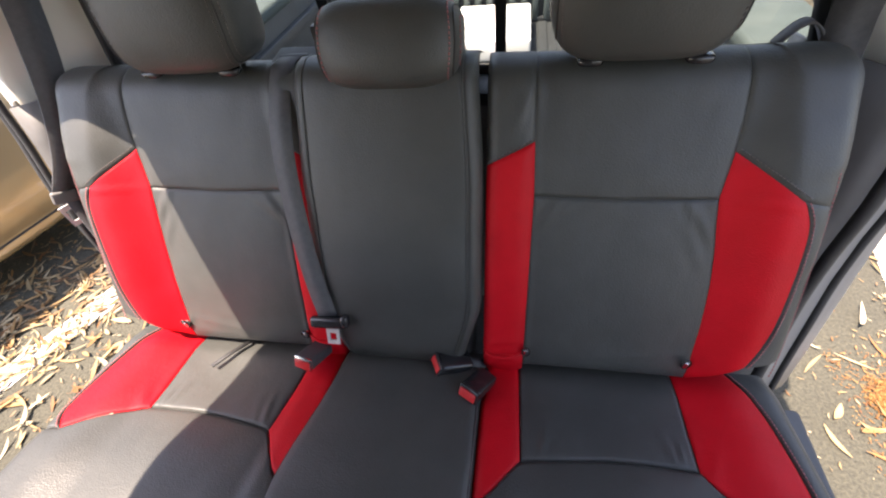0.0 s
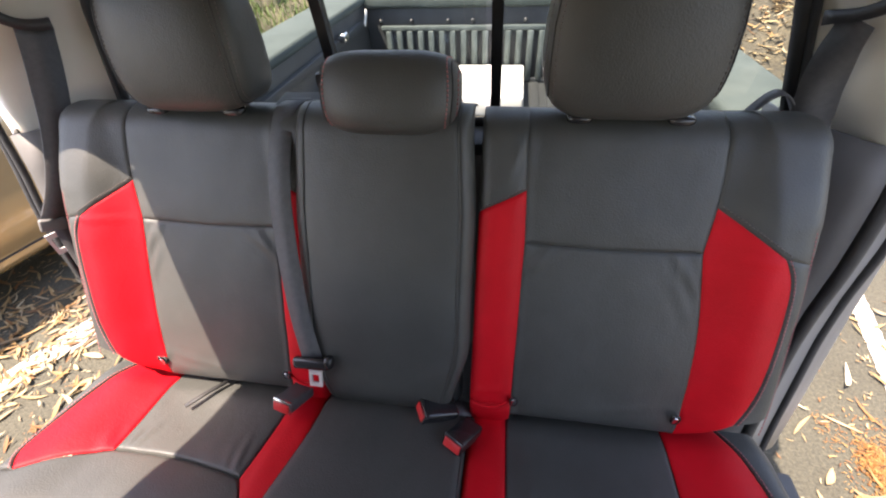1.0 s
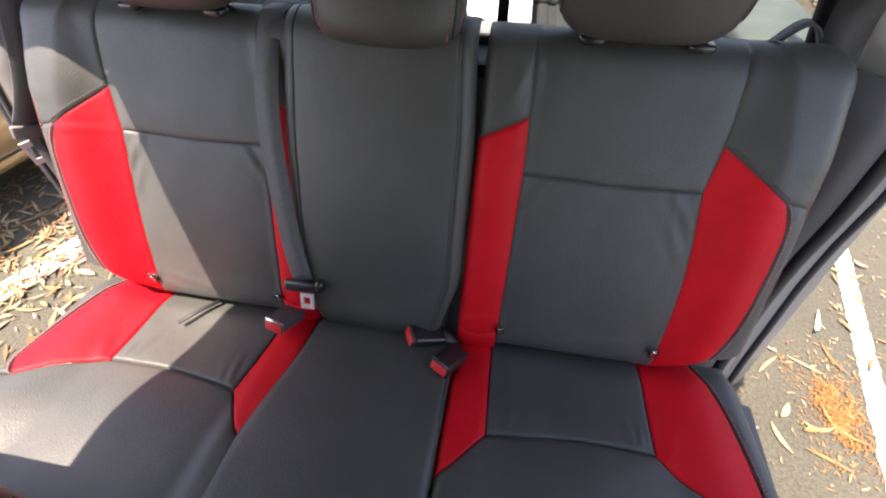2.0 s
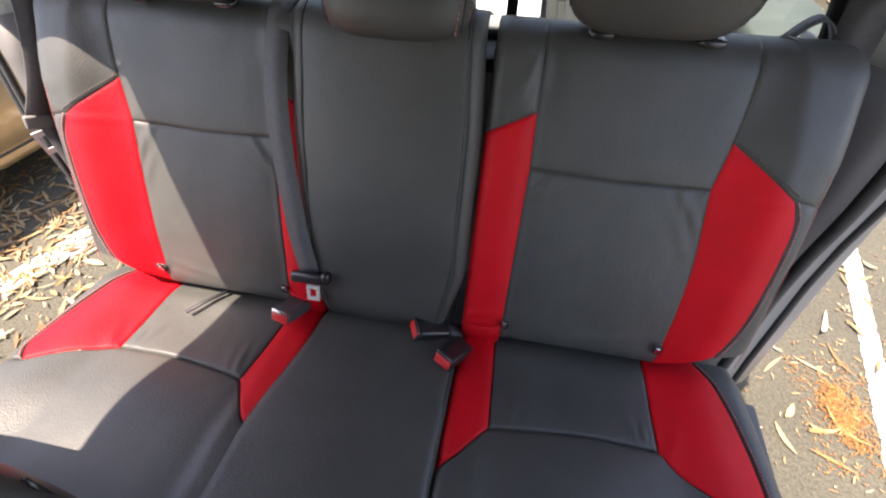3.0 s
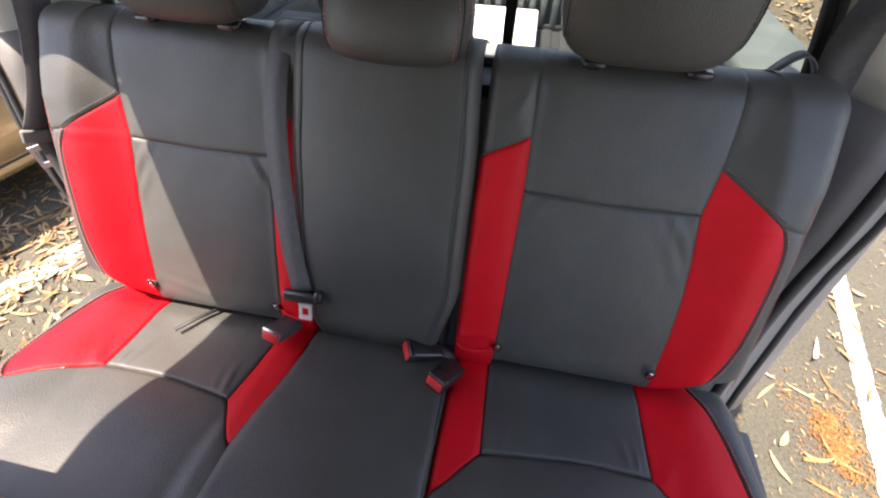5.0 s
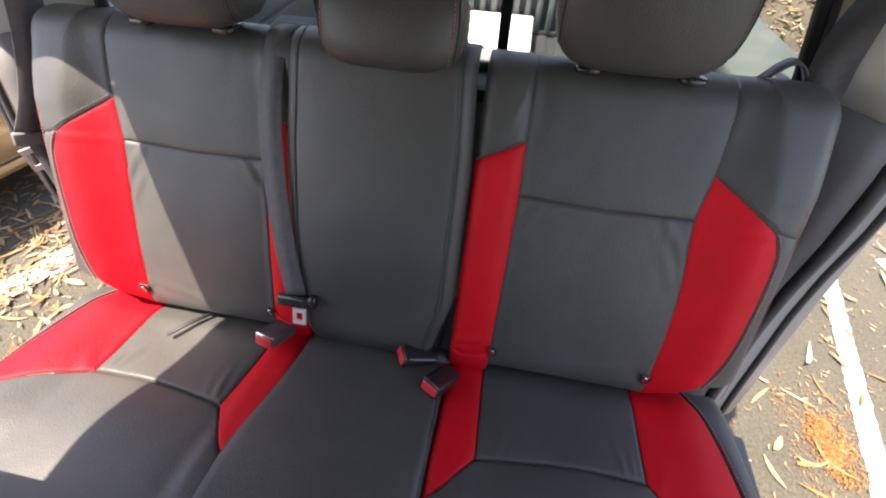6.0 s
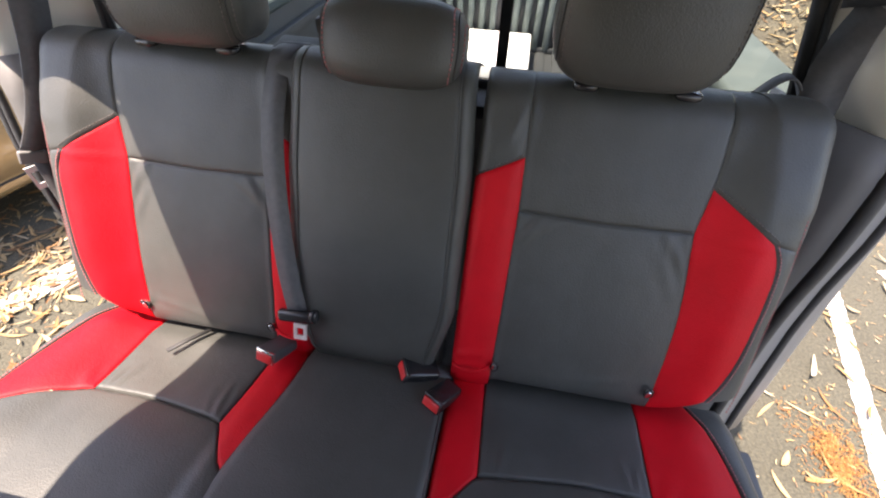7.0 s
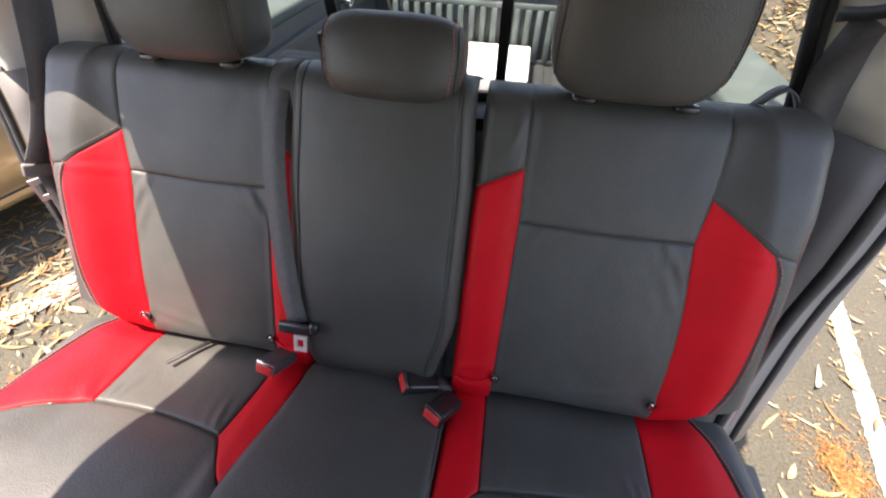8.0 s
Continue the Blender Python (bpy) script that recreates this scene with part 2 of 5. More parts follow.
def superbox(w, d, h, power=4.0, rings=28, sides=48, shape=None):
    """A pillow: a superellipsoid w wide, d deep and h high, with an optional reshaping."""
    verts, faces = [], []
    def sp(v, e):
        return math.copysign(abs(v) ** e, v)
    e = 2.0 / power
    for i in range(rings + 1):
        a = -math.pi / 2 + math.pi * i / rings
        for k in range(sides):
            b = 2 * math.pi * k / sides
            v = Vector((sp(math.cos(a), e) * sp(math.cos(b), e) * w / 2, sp(math.cos(a), e) * sp(math.sin(b), e) * d / 2, sp(math.sin(a), e) * h / 2))
            verts.append(shape(v) if shape else v)
    for i in range(rings):
        for k in range(sides):
            faces.append((i * sides + k, i * sides + (k + 1) % sides, (i + 1) * sides + (k + 1) % sides, (i + 1) * sides + k))
    return verts, faces


# ---------------------------------------------------------------- rear seat surfaces
CREASE, LEAN = 0.80, radians(24.7)
SL, CL = math.sin(LEAN), math.cos(LEAN)


def bend(u, start, radius):
    """A cloth of length u that is flat up to start and then turns a quarter circle away: how far along, how far back."""
    if u <= start:
        return u, 0.0
    a = min((u - start) / radius, math.pi / 2)
    rest = max(u - start - radius * math.pi / 2, 0.0)
    return start + radius * math.sin(a), radius * (1 - math.cos(a)) + rest


def on_back(x, s, h):
    return Vector((x, s * SL - h * CL, CREASE + s * CL + h * SL))


def on_cushion(x, y, h):
    return Vector((x, y, CREASE - 0.17 * y + h))


def ease(a, b, v):
    t = min(max((v - a) / (b - a), 0.0), 1.0)
    return t * t * (3 - 2 * t)


def outer_back(sign):
    """The outer backrest: bolster, shoulder and turned edges."""
    def f(u, s, lift):
        near = u
        cut = 0.0
        if s > 0.44:
            k = min((s - 0.42) / 0.16, 1.0)
            cut = 0.060 * k * k
        if s < 0.15:
            k = min((0.15 - s) / 0.14, 1.0)
            cut = max(cut, 0.055 * (1 - math.sqrt(max(1 - k * k, 0))))
        near = u - (cut + 0.020 * ease(0.26, 0.5, s)) * ease(0.50, 0.60, u)
        x, back = bend(near, 0.582, 0.034)
        back2 = 0.0
        if u < 0.158:
            xi, back2 = bend(0.158 - u, 0.003, 0.019)
            x = 0.158 - xi
        ss, top = bend(s, 0.497, 0.055)
        low = max(0.05 - s, 0.0)
        bump = 0.030 * ease(0.478, 0.565, u) * (1 - 0.55 * ease(0.40, 0.52, s)) + 0.010 * (1 - ease(0.185, 0.225, u))
        waist = 0.006 * math.sin(min(max(s / 0.5, 0), 1) * math.pi)
        return on_back(sign * x, ss, bump + waist + lift - back - back2 - top - low * low * 6)
    return f


def middle_back(u, s, lift):
    narrow = 0.030 * (1 - ease(0.02, 0.16, s)) + 0.010 * ease(0.36, 0.55, s)
    mid = -0.018
    half = 0.150 - narrow
    a = u - mid
    x, back = bend(abs(a) * half / 0.150, half - 0.024, 0.024)
    ss, top = bend(s, 0.505, 0.050)
    low = max(0.07 - s, 0.0)
    return on_back(mid + math.copysign(x, a), ss, 0.026 + 0.010 * math.cos(a / 0.16 * 1.4) * ease(0.0, 0.25, s) + lift - back - top - low * low * 7)


def outer_cushion(sign):
    def f(u, y, lift):
        x, back = bend(u, 0.612, 0.030)
        back2 = 0.0
        if u < 0.156:
            xi, back2 = bend(0.156 - u, 0.004, 0.015)
            x = 0.156 - xi
        yy, front = bend(-y, 0.400, 0.065)
        bump = 0.016 * ease(0.48, 0.57, u) + 0.006 * (1 - ease(0.19, 0.22, u))
        dip = 0.016 * ease(-0.02, 0.06, y)
        sag = -0.010 * math.exp(-((u - 0.34) / 0.12) ** 2) * math.exp(-((y + 0.06) / 0.09) ** 2)
        swell = 0.016 * math.exp(-((y + 0.25) / 0.09) ** 2) * math.exp(-((u - 0.36) / 0.2) ** 2)
        return on_cushion(sign * x, -yy, bump + lift - back - back2 - front - dip + sag + swell)
    return f


def middle_cushion(u, y, lift):
    half, mid = 0.139 + 0.018 * ease(0.02, 0.27, -y), -0.003 - 0.0175 * ease(0.02, 0.27, -y)
    a = u - (-0.018)
    x, back = bend(abs(a) * half / 0.150, half - 0.018, 0.018)
    yy, front = bend(-y, 0.405, 0.065)
    return on_cushion(mid + math.copysign(x, a), -yy, 0.014 + 0.006 * math.cos(a / 0.16 * 1.4) + lift - back - front - 0.02 * ease(-0.03, 0.06, y))


def sheet(surface, left, right, bottom, top, nu, nv, seams="lrbt", depth=0.0028, puff=0.0024, creases=()):
    """A leather panel spanned between four border lines of (u, v), drawn into its seams and puffed between them."""
    L = [Vector((*p, 0)) for p in left]
    R = [Vector((*p, 0)) for p in right]
    B = [Vector((*p, 0)) for p in bottom]
    T = [Vector((*p, 0)) for p in top]
    def close(n):
        return [i / n - 0.115 * math.sin(2 * math.pi * i / n) for i in range(n + 1)]
    us, vs = close(nu), close(nv)
    def sample(line, at):
        fine = even(line, 401)
        return [fine[min(int(k * 400), 399)].lerp(fine[min(int(k * 400), 399) + 1], k * 400 - min(int(k * 400), 399)) for k in at]
    L, R, B, T = sample(L, vs), sample(R, vs), sample(B, us), sample(T, us)
    flat = []
    for j in range(nv + 1):
        v = vs[j]
        for i in range(nu + 1):
            u = us[i]
            p = L[j] * (1 - u) + R[j] * u + B[i] * (1 - v) + T[i] * v
            p -= L[0] * (1 - u) * (1 - v) + R[0] * u * (1 - v) + L[-1] * (1 - u) * v + R[-1] * u * v
            flat.append(p)
    lines = {"l": L, "r": R, "b": B, "t": T}
    edge = np.array([[p.x, p.y] for k in seams for p in lines[k]]) if seams else None
    verts = []
    for p in flat:
        lift = puff
        if edge is not None:
            d = math.sqrt(((edge - (p.x, p.y)) ** 2).sum(axis=1).min())
            lift = puff * (1 - math.exp(-d / 0.02)) - depth * math.exp(-(d / 0.0024) ** 1.3)
        lift += 0.0015 * noise.noise(Vector((p.x * 14, p.y * 14, 3.1))) + 0.0006 * noise.noise(Vector((p.x * 45, p.y * 30, 7.7)))
        for cx, cy, ang, length, width, amount in creases:
            dx, dy = p.x - cx, p.y - cy
            a = dx * math.cos(ang) + dy * math.sin(ang)
            b = -dx * math.sin(ang) + dy * math.cos(ang)
            lift += amount * math.exp(-(a / length) ** 2) * math.cos(b / width * 2.2) * math.exp(-(b / width) ** 2 * 0.6)
        verts.append(surface(p.x, p.y, lift))
    faces = [(j * (nu + 1) + i, j * (nu + 1) + i + 1, (j + 1) * (nu + 1) + i + 1, (j + 1) * (nu + 1) + i) for j in range(nv) for i in range(nu)]
    return verts, faces


def facing(data, toward):
    """Turns the faces so that they look towards a point."""
    verts, faces = data
    f = faces[len(faces) // 2]
    a, b, c = (verts[i] for i in f[:3])
    if (b - a).cross(c - a).dot(Vector(toward) - a) < 0:
        faces = [g[::-1] for g in faces]
    return verts, faces


EYE_SIDE = (0.0, -0.8, 2.0)


def stitches(surface, line, step=0.0056, length=0.0036, radius=0.0009, lift=0.0018):
    """Small raised threads along a line of (u, v)."""
    pts = [Vector((*p, 0)) for p in line]
    total = sum((b - a).length for a, b in zip(pts, pts[1:]))
    n = max(int(total / step), 2)
    marks = even(pts, n + 1)
    verts, faces = [], []
    for a, b in zip(marks, marks[1:]):
        k = length / step
        p, q = surface(a.x, a.y, lift), surface(*(a.lerp(b, k)).to_2d(), lift)
        v, f = tube([p, q], radius, 4)
        faces += [tuple(i + len(verts) for i in g) for g in f]
        verts += v
    return verts, faces


# ---------------------------------------------------------------- ground and bank
def bank_height(x, y):
    """Flat lot, then a planted bank that climbs behind the truck."""
    start = 3.3 - 0.10 * x
    d = max(y - start, 0.0)
    rise = 0.42 * d * ease(0.0, 1.2, d) if d < 9 else 3.78 + (d - 9) * 0.06
    return rise


def terrain():
    xs = [-400, -60] + [x * 0.45 for x in range(-26, 27)] + [60, 400]
    ys = [-400, -40, -8, -3, 0, 2, 2.8] + [3.0 + 0.28 * k for k in range(36)] + [16, 24, 60, 400]
    verts = []
    for y in ys:
        for x in xs:
            h = bank_height(x, y)
            bumpy = 0.07 * noise.noise(Vector((x * 1.3, y * 1.3, 0.0))) + 0.05 * noise.noise(Vector((x * 3.1, y * 3.1, 5.0)))
            verts.append(Vector((x, y, h + (bumpy * ease(0.0, 0.5, h)))))
    n = len(xs)
    faces = [(j * n + i, j * n + i + 1, (j + 1) * n + i + 1, (j + 1) * n + i) for j in range(len(ys) - 1) for i in range(n - 1)]
    return verts, faces


ground_data = terrain()
ground_mesh = mesh_of("ground", *ground_data, M["asphalt"])
ground_mesh.materials.append(M["soil"])
for poly in ground_mesh.polygons:
    if poly.center.z > 0.02 or poly.center.y > 3.5:
        poly.material_index = 1
ground = tagged(new("ground", ground_mesh), "worn grey asphalt parking lot with a dry mulch bank", "ground", kind="structure")


def paint_line(name, a, b, width, seed):
    """A painted bar with worn, uneven edges, a few millimetres above the asphalt."""
    rng = random.Random(seed)
    a, b = Vector((*a, 0)), Vector((*b, 0))
    d = (b - a).normalized()
    c = Vector((-d.y, d.x, 0))
    n = int((b - a).length / 0.025)
    verts, faces = [], []
    for i in range(n + 1):
        p = a.lerp(b, i / n)
        w0, w1 = width / 2 + rng.uniform(-0.006, 0.003), width / 2 + rng.uniform(-0.006, 0.003)
        verts += [p - c * w0 + Vector((0, 0, 0.004)), p + c * w1 + Vector((0, 0, 0.004))]
        if i:
            faces.append((2 * i - 2, 2 * i - 1, 2 * i + 1, 2 * i))
    verts, faces = facing((verts, faces), (0, 0, 9))
    ob = new(name, mesh_of(name, verts, faces, M["line"]))
    return tagged(ob, "worn white parking bay line on asphalt", "road marking", "parking bay lines", "structure")


paint_line("road_marking_1", (1.365, -0.75), (2.315, 3.15), 0.078, 3)
paint_line("road_marking_3", (2.17, 1.40), (2.40, 1.46), 0.10, 5)
paint_line("road_marking_2", (-2.40, -0.80), (-1.30, 1.75), 0.14, 4)


def leaf_mesh(verts, faces, at, length, width, turn, tilt, curl, up=None):
    """One lens-shaped curled leaf added to a growing mesh."""
    base = len(verts)
    m = Matrix.Translation(at) @ Euler((tilt[0], tilt[1], turn)).to_matrix().to_4x4()
    n = 5
    for i in range(n + 1):
        t = i / n
        w = width * (math.sin(math.pi * min(t * 0.97 + 0.015, 1)) ** 0.8) / 2
        sway = curl * length * (t - 0.5) ** 2
        z = abs(curl) * 0.35 * length * (2 * t - 1) ** 2
        for s in (-1, 0, 1):
            verts.append(m @ Vector(((t - 0.5) * length, s * w + sway, z + abs(s) * w * 0.35)))
    for i in range(n):
        for k in range(2):
            q = base + i * 3 + k
            faces.append((q, q + 3, q + 4, q + 1))


def litter(name, count, area, material, label, seed, length=(0.05, 0.13), width=(0.010, 0.022), density=None, height=None, category="leaf litter"):
    rng = random.Random(seed)
    verts, faces = [], []
    made = 0
    while made < count:
        x, y = rng.uniform(area[0], area[1]), rng.uniform(area[2], area[3])
        if density and rng.random() > density(x, y):
            continue
        z = (height(x, y) if height else 0.0) + rng.uniform(0.004, 0.016)
        leaf_mesh(verts, faces, (x, y, z), rng.uniform(*length), rng.uniform(*width), rng.uniform(0, 6.28), (rng.gauss(0, 0.18), rng.gauss(0, 0.14)), rng.uniform(-0.5, 0.5))
        made += 1
    return tagged(new(name, mesh_of(name, verts, faces, material)), label, category, kind="stuff")


def left_density(x, y):
    """Leaves gather against the parked car and thin out towards the truck."""
    edge = -2.05 + 0.30 * (y - 0.5)
    return 0.08 + 0.92 * math.exp(-((x - edge + 0.15) / 0.28) ** 2)


def bark_density(x, y):
    """A ragged oval heap with thin spots and a scattered tail."""
    core = math.exp(-(((x - 1.50) / 0.062) ** 2 + ((y - 0.38) / 0.115) ** 2) ** 1.5)
    patch = ease(-0.25, 0.25, noise.noise(Vector((x * 24, y * 18, 1.7))))
    return core * (0.25 + 0.75 * patch) + 0.03


litter("leaf_litter", 1900, (-3.0, -0.95, -0.9, 3.0), M["leaf"], "dry tan eucalyptus leaves drifted beside the car", 11, (0.035, 0.12), (0.007, 0.018), density=left_density)
litter("leaf_litter", 420, (-2.3, -1.4, -0.6, 1.6), M["leaf"], "dry leaves lying over the painted line", 19, (0.03, 0.11), (0.007, 0.018), lambda x, y: math.exp(-((x + 2.05 - (y + 0.0) * 0.43) / 0.16) ** 2))
litter("leaf_litter", 300, (-1.9, -0.95, -0.9, 2.2), M["leaf"], "scattered dry tan leaves on asphalt", 12)
litter("leaf_litter", 330, (1.0, 3.2, -0.6, 3.2), M["leaf"], "scattered dry yellow leaves on asphalt", 13, density=lambda x, y: 0.25 + 0.75 * ease(1.3, 2.4, x + 0.3 * y))
litter("leaf_litter", 3800, (0.6, 4.5, 3.3, 6.6), M["leaf"], "straw-coloured leaf mulch on the bank", 18, (0.05, 0.15), (0.010, 0.026), height=bank_height)
litter("twig_litter", 1500, (0.95, 3.0, -0.5, 2.6), M["leaf"], "small dry twigs and crumbs on asphalt", 14, (0.008, 0.035), (0.003, 0.007), category="twig litter")
litter("twig_litter", 1700, (-2.8, -0.95, -0.8, 2.4), M["leaf"], "small dry twigs and crumbs on asphalt", 15, (0.008, 0.035), (0.003, 0.007), category="twig litter")
litter("bark_litter", 2000, (1.34, 1.64, 0.16, 0.60), M["orange"], "pile of shredded orange bark and leaves", 16, (0.005, 0.024), (0.0015, 0.0045), bark_density, category="bark litter")
litter("leaf_litter", 5200, (-5.0, 7.0, 3.3, 9.0), M["leaf"], "thick dry leaf mulch on the bank", 17, (0.06, 0.16), (0.012, 0.03), height=bank_height)

HERO = [(1.564, 0.751, 0.13, 0.030, 1.1), (1.320, 0.623, 0.09, 0.018, 2.0), (1.306, 0.349, 0.075, 0.034, 0.9), (1.557, 0.599, 0.15, 0.016, 1.9), (1.439, 0.557, 0.12, 0.014, 2.6),
        (1.392, 0.300, 0.10, 0.024, 3.0), (1.254, 0.250, 0.11, 0.026, 1.9), (1.465, 0.320, 0.17, 0.022, 2.2), (1.390, 0.205, 0.14, 0.018, 2.7), (-1.630, 0.478, 0.11, 0.040, 0.0), (-1.590, 0.330, 0.09, 0.026, 2.3), (-1.480, 0.300, 0.08, 0.022, 1.9)]
for hx, hy, hl, hw, ht in HERO:
    hv, hf = [], []
    leaf_mesh(hv, hf, (0, 0, 0), hl, hw * 0.68, ht, (0.05, 0.04), 0.62 * math.cos(hl * 97))
    leaf_ob = new("leaf", mesh_of("leaf", hv, hf, M["big_leaf"]))
    leaf_ob.location = (hx, hy, 0.009)
    tagged(leaf_ob, "long dry curled leaf lying on asphalt", "leaf", "loose leaves on the asphalt")


def agave(at, size, count, seed):
    rng = random.Random(seed)
    th = thing("agave_plant", at, "grey-green agave rosette growing on the bank", "plant", "agaves on the bank")
    for k in range(count):
        turn = k * 2.399 + rng.uniform(-0.2, 0.2)
        rise = 0.35 + 0.9 * (1 - k / count)
        length = size * rng.uniform(0.8, 1.1)
        verts, faces = [], []
        n = 10
        for i in range(n + 1):
            t = i / n
            w = size * 0.10 * (0.55 + 0.9 * t) * (1 - t ** 3.0) + 0.003
            droop = rise * t - (1.3 - rise * 0.6) * t * t * 0.55
            r = length * t * (1 - 0.25 * rise * 0.5)
            c = Vector((math.cos(turn) * r, math.sin(turn) * r, length * droop * 0.9 + 0.05 * size))
            sidev = Vector((-math.sin(turn), math.cos(turn), 0))
            for s, z in ((-1, 0.30), (0, -0.10), (1, 0.30), (0, 0.06)):
                verts.append(c + sidev * s * w + Vector((0, 0, z * w)))
        for i in range(n):
            for q in range(4):
                faces.append((i * 4 + q, i * 4 + (q + 1) % 4, i * 4 + 4 + (q + 1) % 4, i * 4 + 4 + q))
        part("leaf", (verts, faces), M["agave"], th)
    return th


agave((-1.45, 4.9, bank_height(-1.45, 4.9)), 0.62, 22, 5)
agave((-0.75, 5.55, bank_height(-0.75, 5.55)), 0.55, 18, 6)
agave((2.55, 6.3, bank_height(2.55, 6.3) - 0.05), 0.9, 20, 7)


def tufts(name, spots, material, label, seed, blade=(0.12, 0.30), width=0.007, spread=0.12, per=40):
    rng = random.Random(seed)
    verts, faces = [], []
    for x, y in spots:
        for k in range(per):
            px, py = x + rng.gauss(0, spread), y + rng.gauss(0, spread)
            z = bank_height(px, py)
            a, h = rng.uniform(0, 6.28), rng.uniform(*blade)
            lean = rng.uniform(0.1, 0.7) * h
            d = Vector((math.cos(a), math.sin(a), 0))
            s = Vector((-d.y, d.x, 0)) * width
            b = len(verts)
            p = Vector((px, py, z))
            verts += [p - s, p + s, p + d * lean * 0.35 + Vector((0, 0, h * 0.6)) + s * 0.7, p + d * lean * 0.35 + Vector((0, 0, h * 0.6)) - s * 0.7, p + d * lean + Vector((0, 0, h))]
            faces += [(b, b + 1, b + 2, b + 3), (b + 3, b + 2, b + 4)]
    return tagged(new(name, mesh_of(name, verts, faces, material)), label, "grass", kind="stuff")


grng = random.Random(21)
tufts("grass", [(grng.uniform(-3.6, -1.2), grng.uniform(3.4, 4.9)) for _ in range(190)], M["grass"], "patch of green and straw grass on the bank", 22, (0.05, 0.17))
tufts("grass", [(grng.uniform(-1.2, 3.5), grng.uniform(4.2, 6.0)) for _ in range(26)], M["grass"], "sparse dry grass on the bank", 23, (0.08, 0.2))


def shrub(at, size, seed):
    rng = random.Random(seed)
    th = thing("shrub", at, "small bright green shrub on the dry bank", "shrub", "small shrubs on the bank")
    verts, faces = [], []
    for k in range(420):
        d = Vector((rng.gauss(0, 1), rng.gauss(0, 1), rng.gauss(0, 1))).normalized() * size * rng.uniform(0.3, 1.0) ** 0.6
        leaf_mesh(verts, faces, (d.x * 1.2, d.y, abs(d.z) * 0.8 + 0.03), 0.05, 0.022, rng.uniform(0, 6.28), (rng.gauss(0, 0.7), rng.gauss(0, 0.7)), 0.2)
    part("foliage", (verts, faces), M["shrub"], th)
    stems = ([], [])
    for k in range(7):
        a = k * 0.9
        v, f = tube([(0, 0, -0.03), (math.cos(a) * size * 0.3, math.sin(a) * size * 0.3, size * 0.4), (math.cos(a) * size * 0.7, math.sin(a) * size * 0.7, size * 0.6)], [0.008, 0.006, 0.003], 5)
        stems[1].extend(tuple(i + len(stems[0]) for i in g) for g in f)
        stems[0].extend(v)
    part("stem", stems, M["wood"], th)
    return th


for sx, sy, ss, sd in ((-2.6, 5.6, 0.22, 31), (-0.2, 5.1, 0.20, 32), (0.75, 5.3, 0.18, 33), (1.7, 5.0, 0.26, 34), (-3.4, 4.6, 0.25, 35)):
    shrub((sx, sy, bank_height(sx, sy)), ss, sd)


def rock(at, size, seed):
    rng = random.Random(seed)
    bm = bmesh.new()
    bmesh.ops.create_icosphere(bm, subdivisions=3, radius=1.0)
    off = Vector((rng.uniform(0, 9), rng.uniform(0, 9), 0))
    for v in bm.verts:
        k = 1 + 0.35 * noise.noise(v.co * 1.3 + off) + 0.12 * noise.noise(v.co * 4 + off)
        v.co = Vector((v.co.x * size[0], v.co.y * size[1], v.co.z * size[2])) * k
    ob = part("rock", bm, M["rock"], None)
    ob.location = at
    return tagged(ob, "rough sandy boulder half sunk in the bank", "rock", "boulders on the bank")


for rx_, ry_, rs in ((-3.3, 5.3, 0.30), (-2.1, 5.9, 0.34), (-1.9, 5.0, 0.16), (1.35, 5.6, 0.24), (0.3, 6.2, 0.3), (2.0, 4.4, 0.12)):
    rock((rx_, ry_, bank_height(rx_, ry_) + rs * 0.1), (rs, rs * 0.8, rs * 0.6), int(rs * 1000))

post_data = superbox(0.20, 0.20, 1.2, 8, 16, 24)
wood_post = tagged(part("wooden_post", post_data, M["wood"], None), "stout weathered wooden post on the bank", "post")
wood_post.location = (-2.75, 5.0, bank_height(-2.75, 5.0) + 0.5)


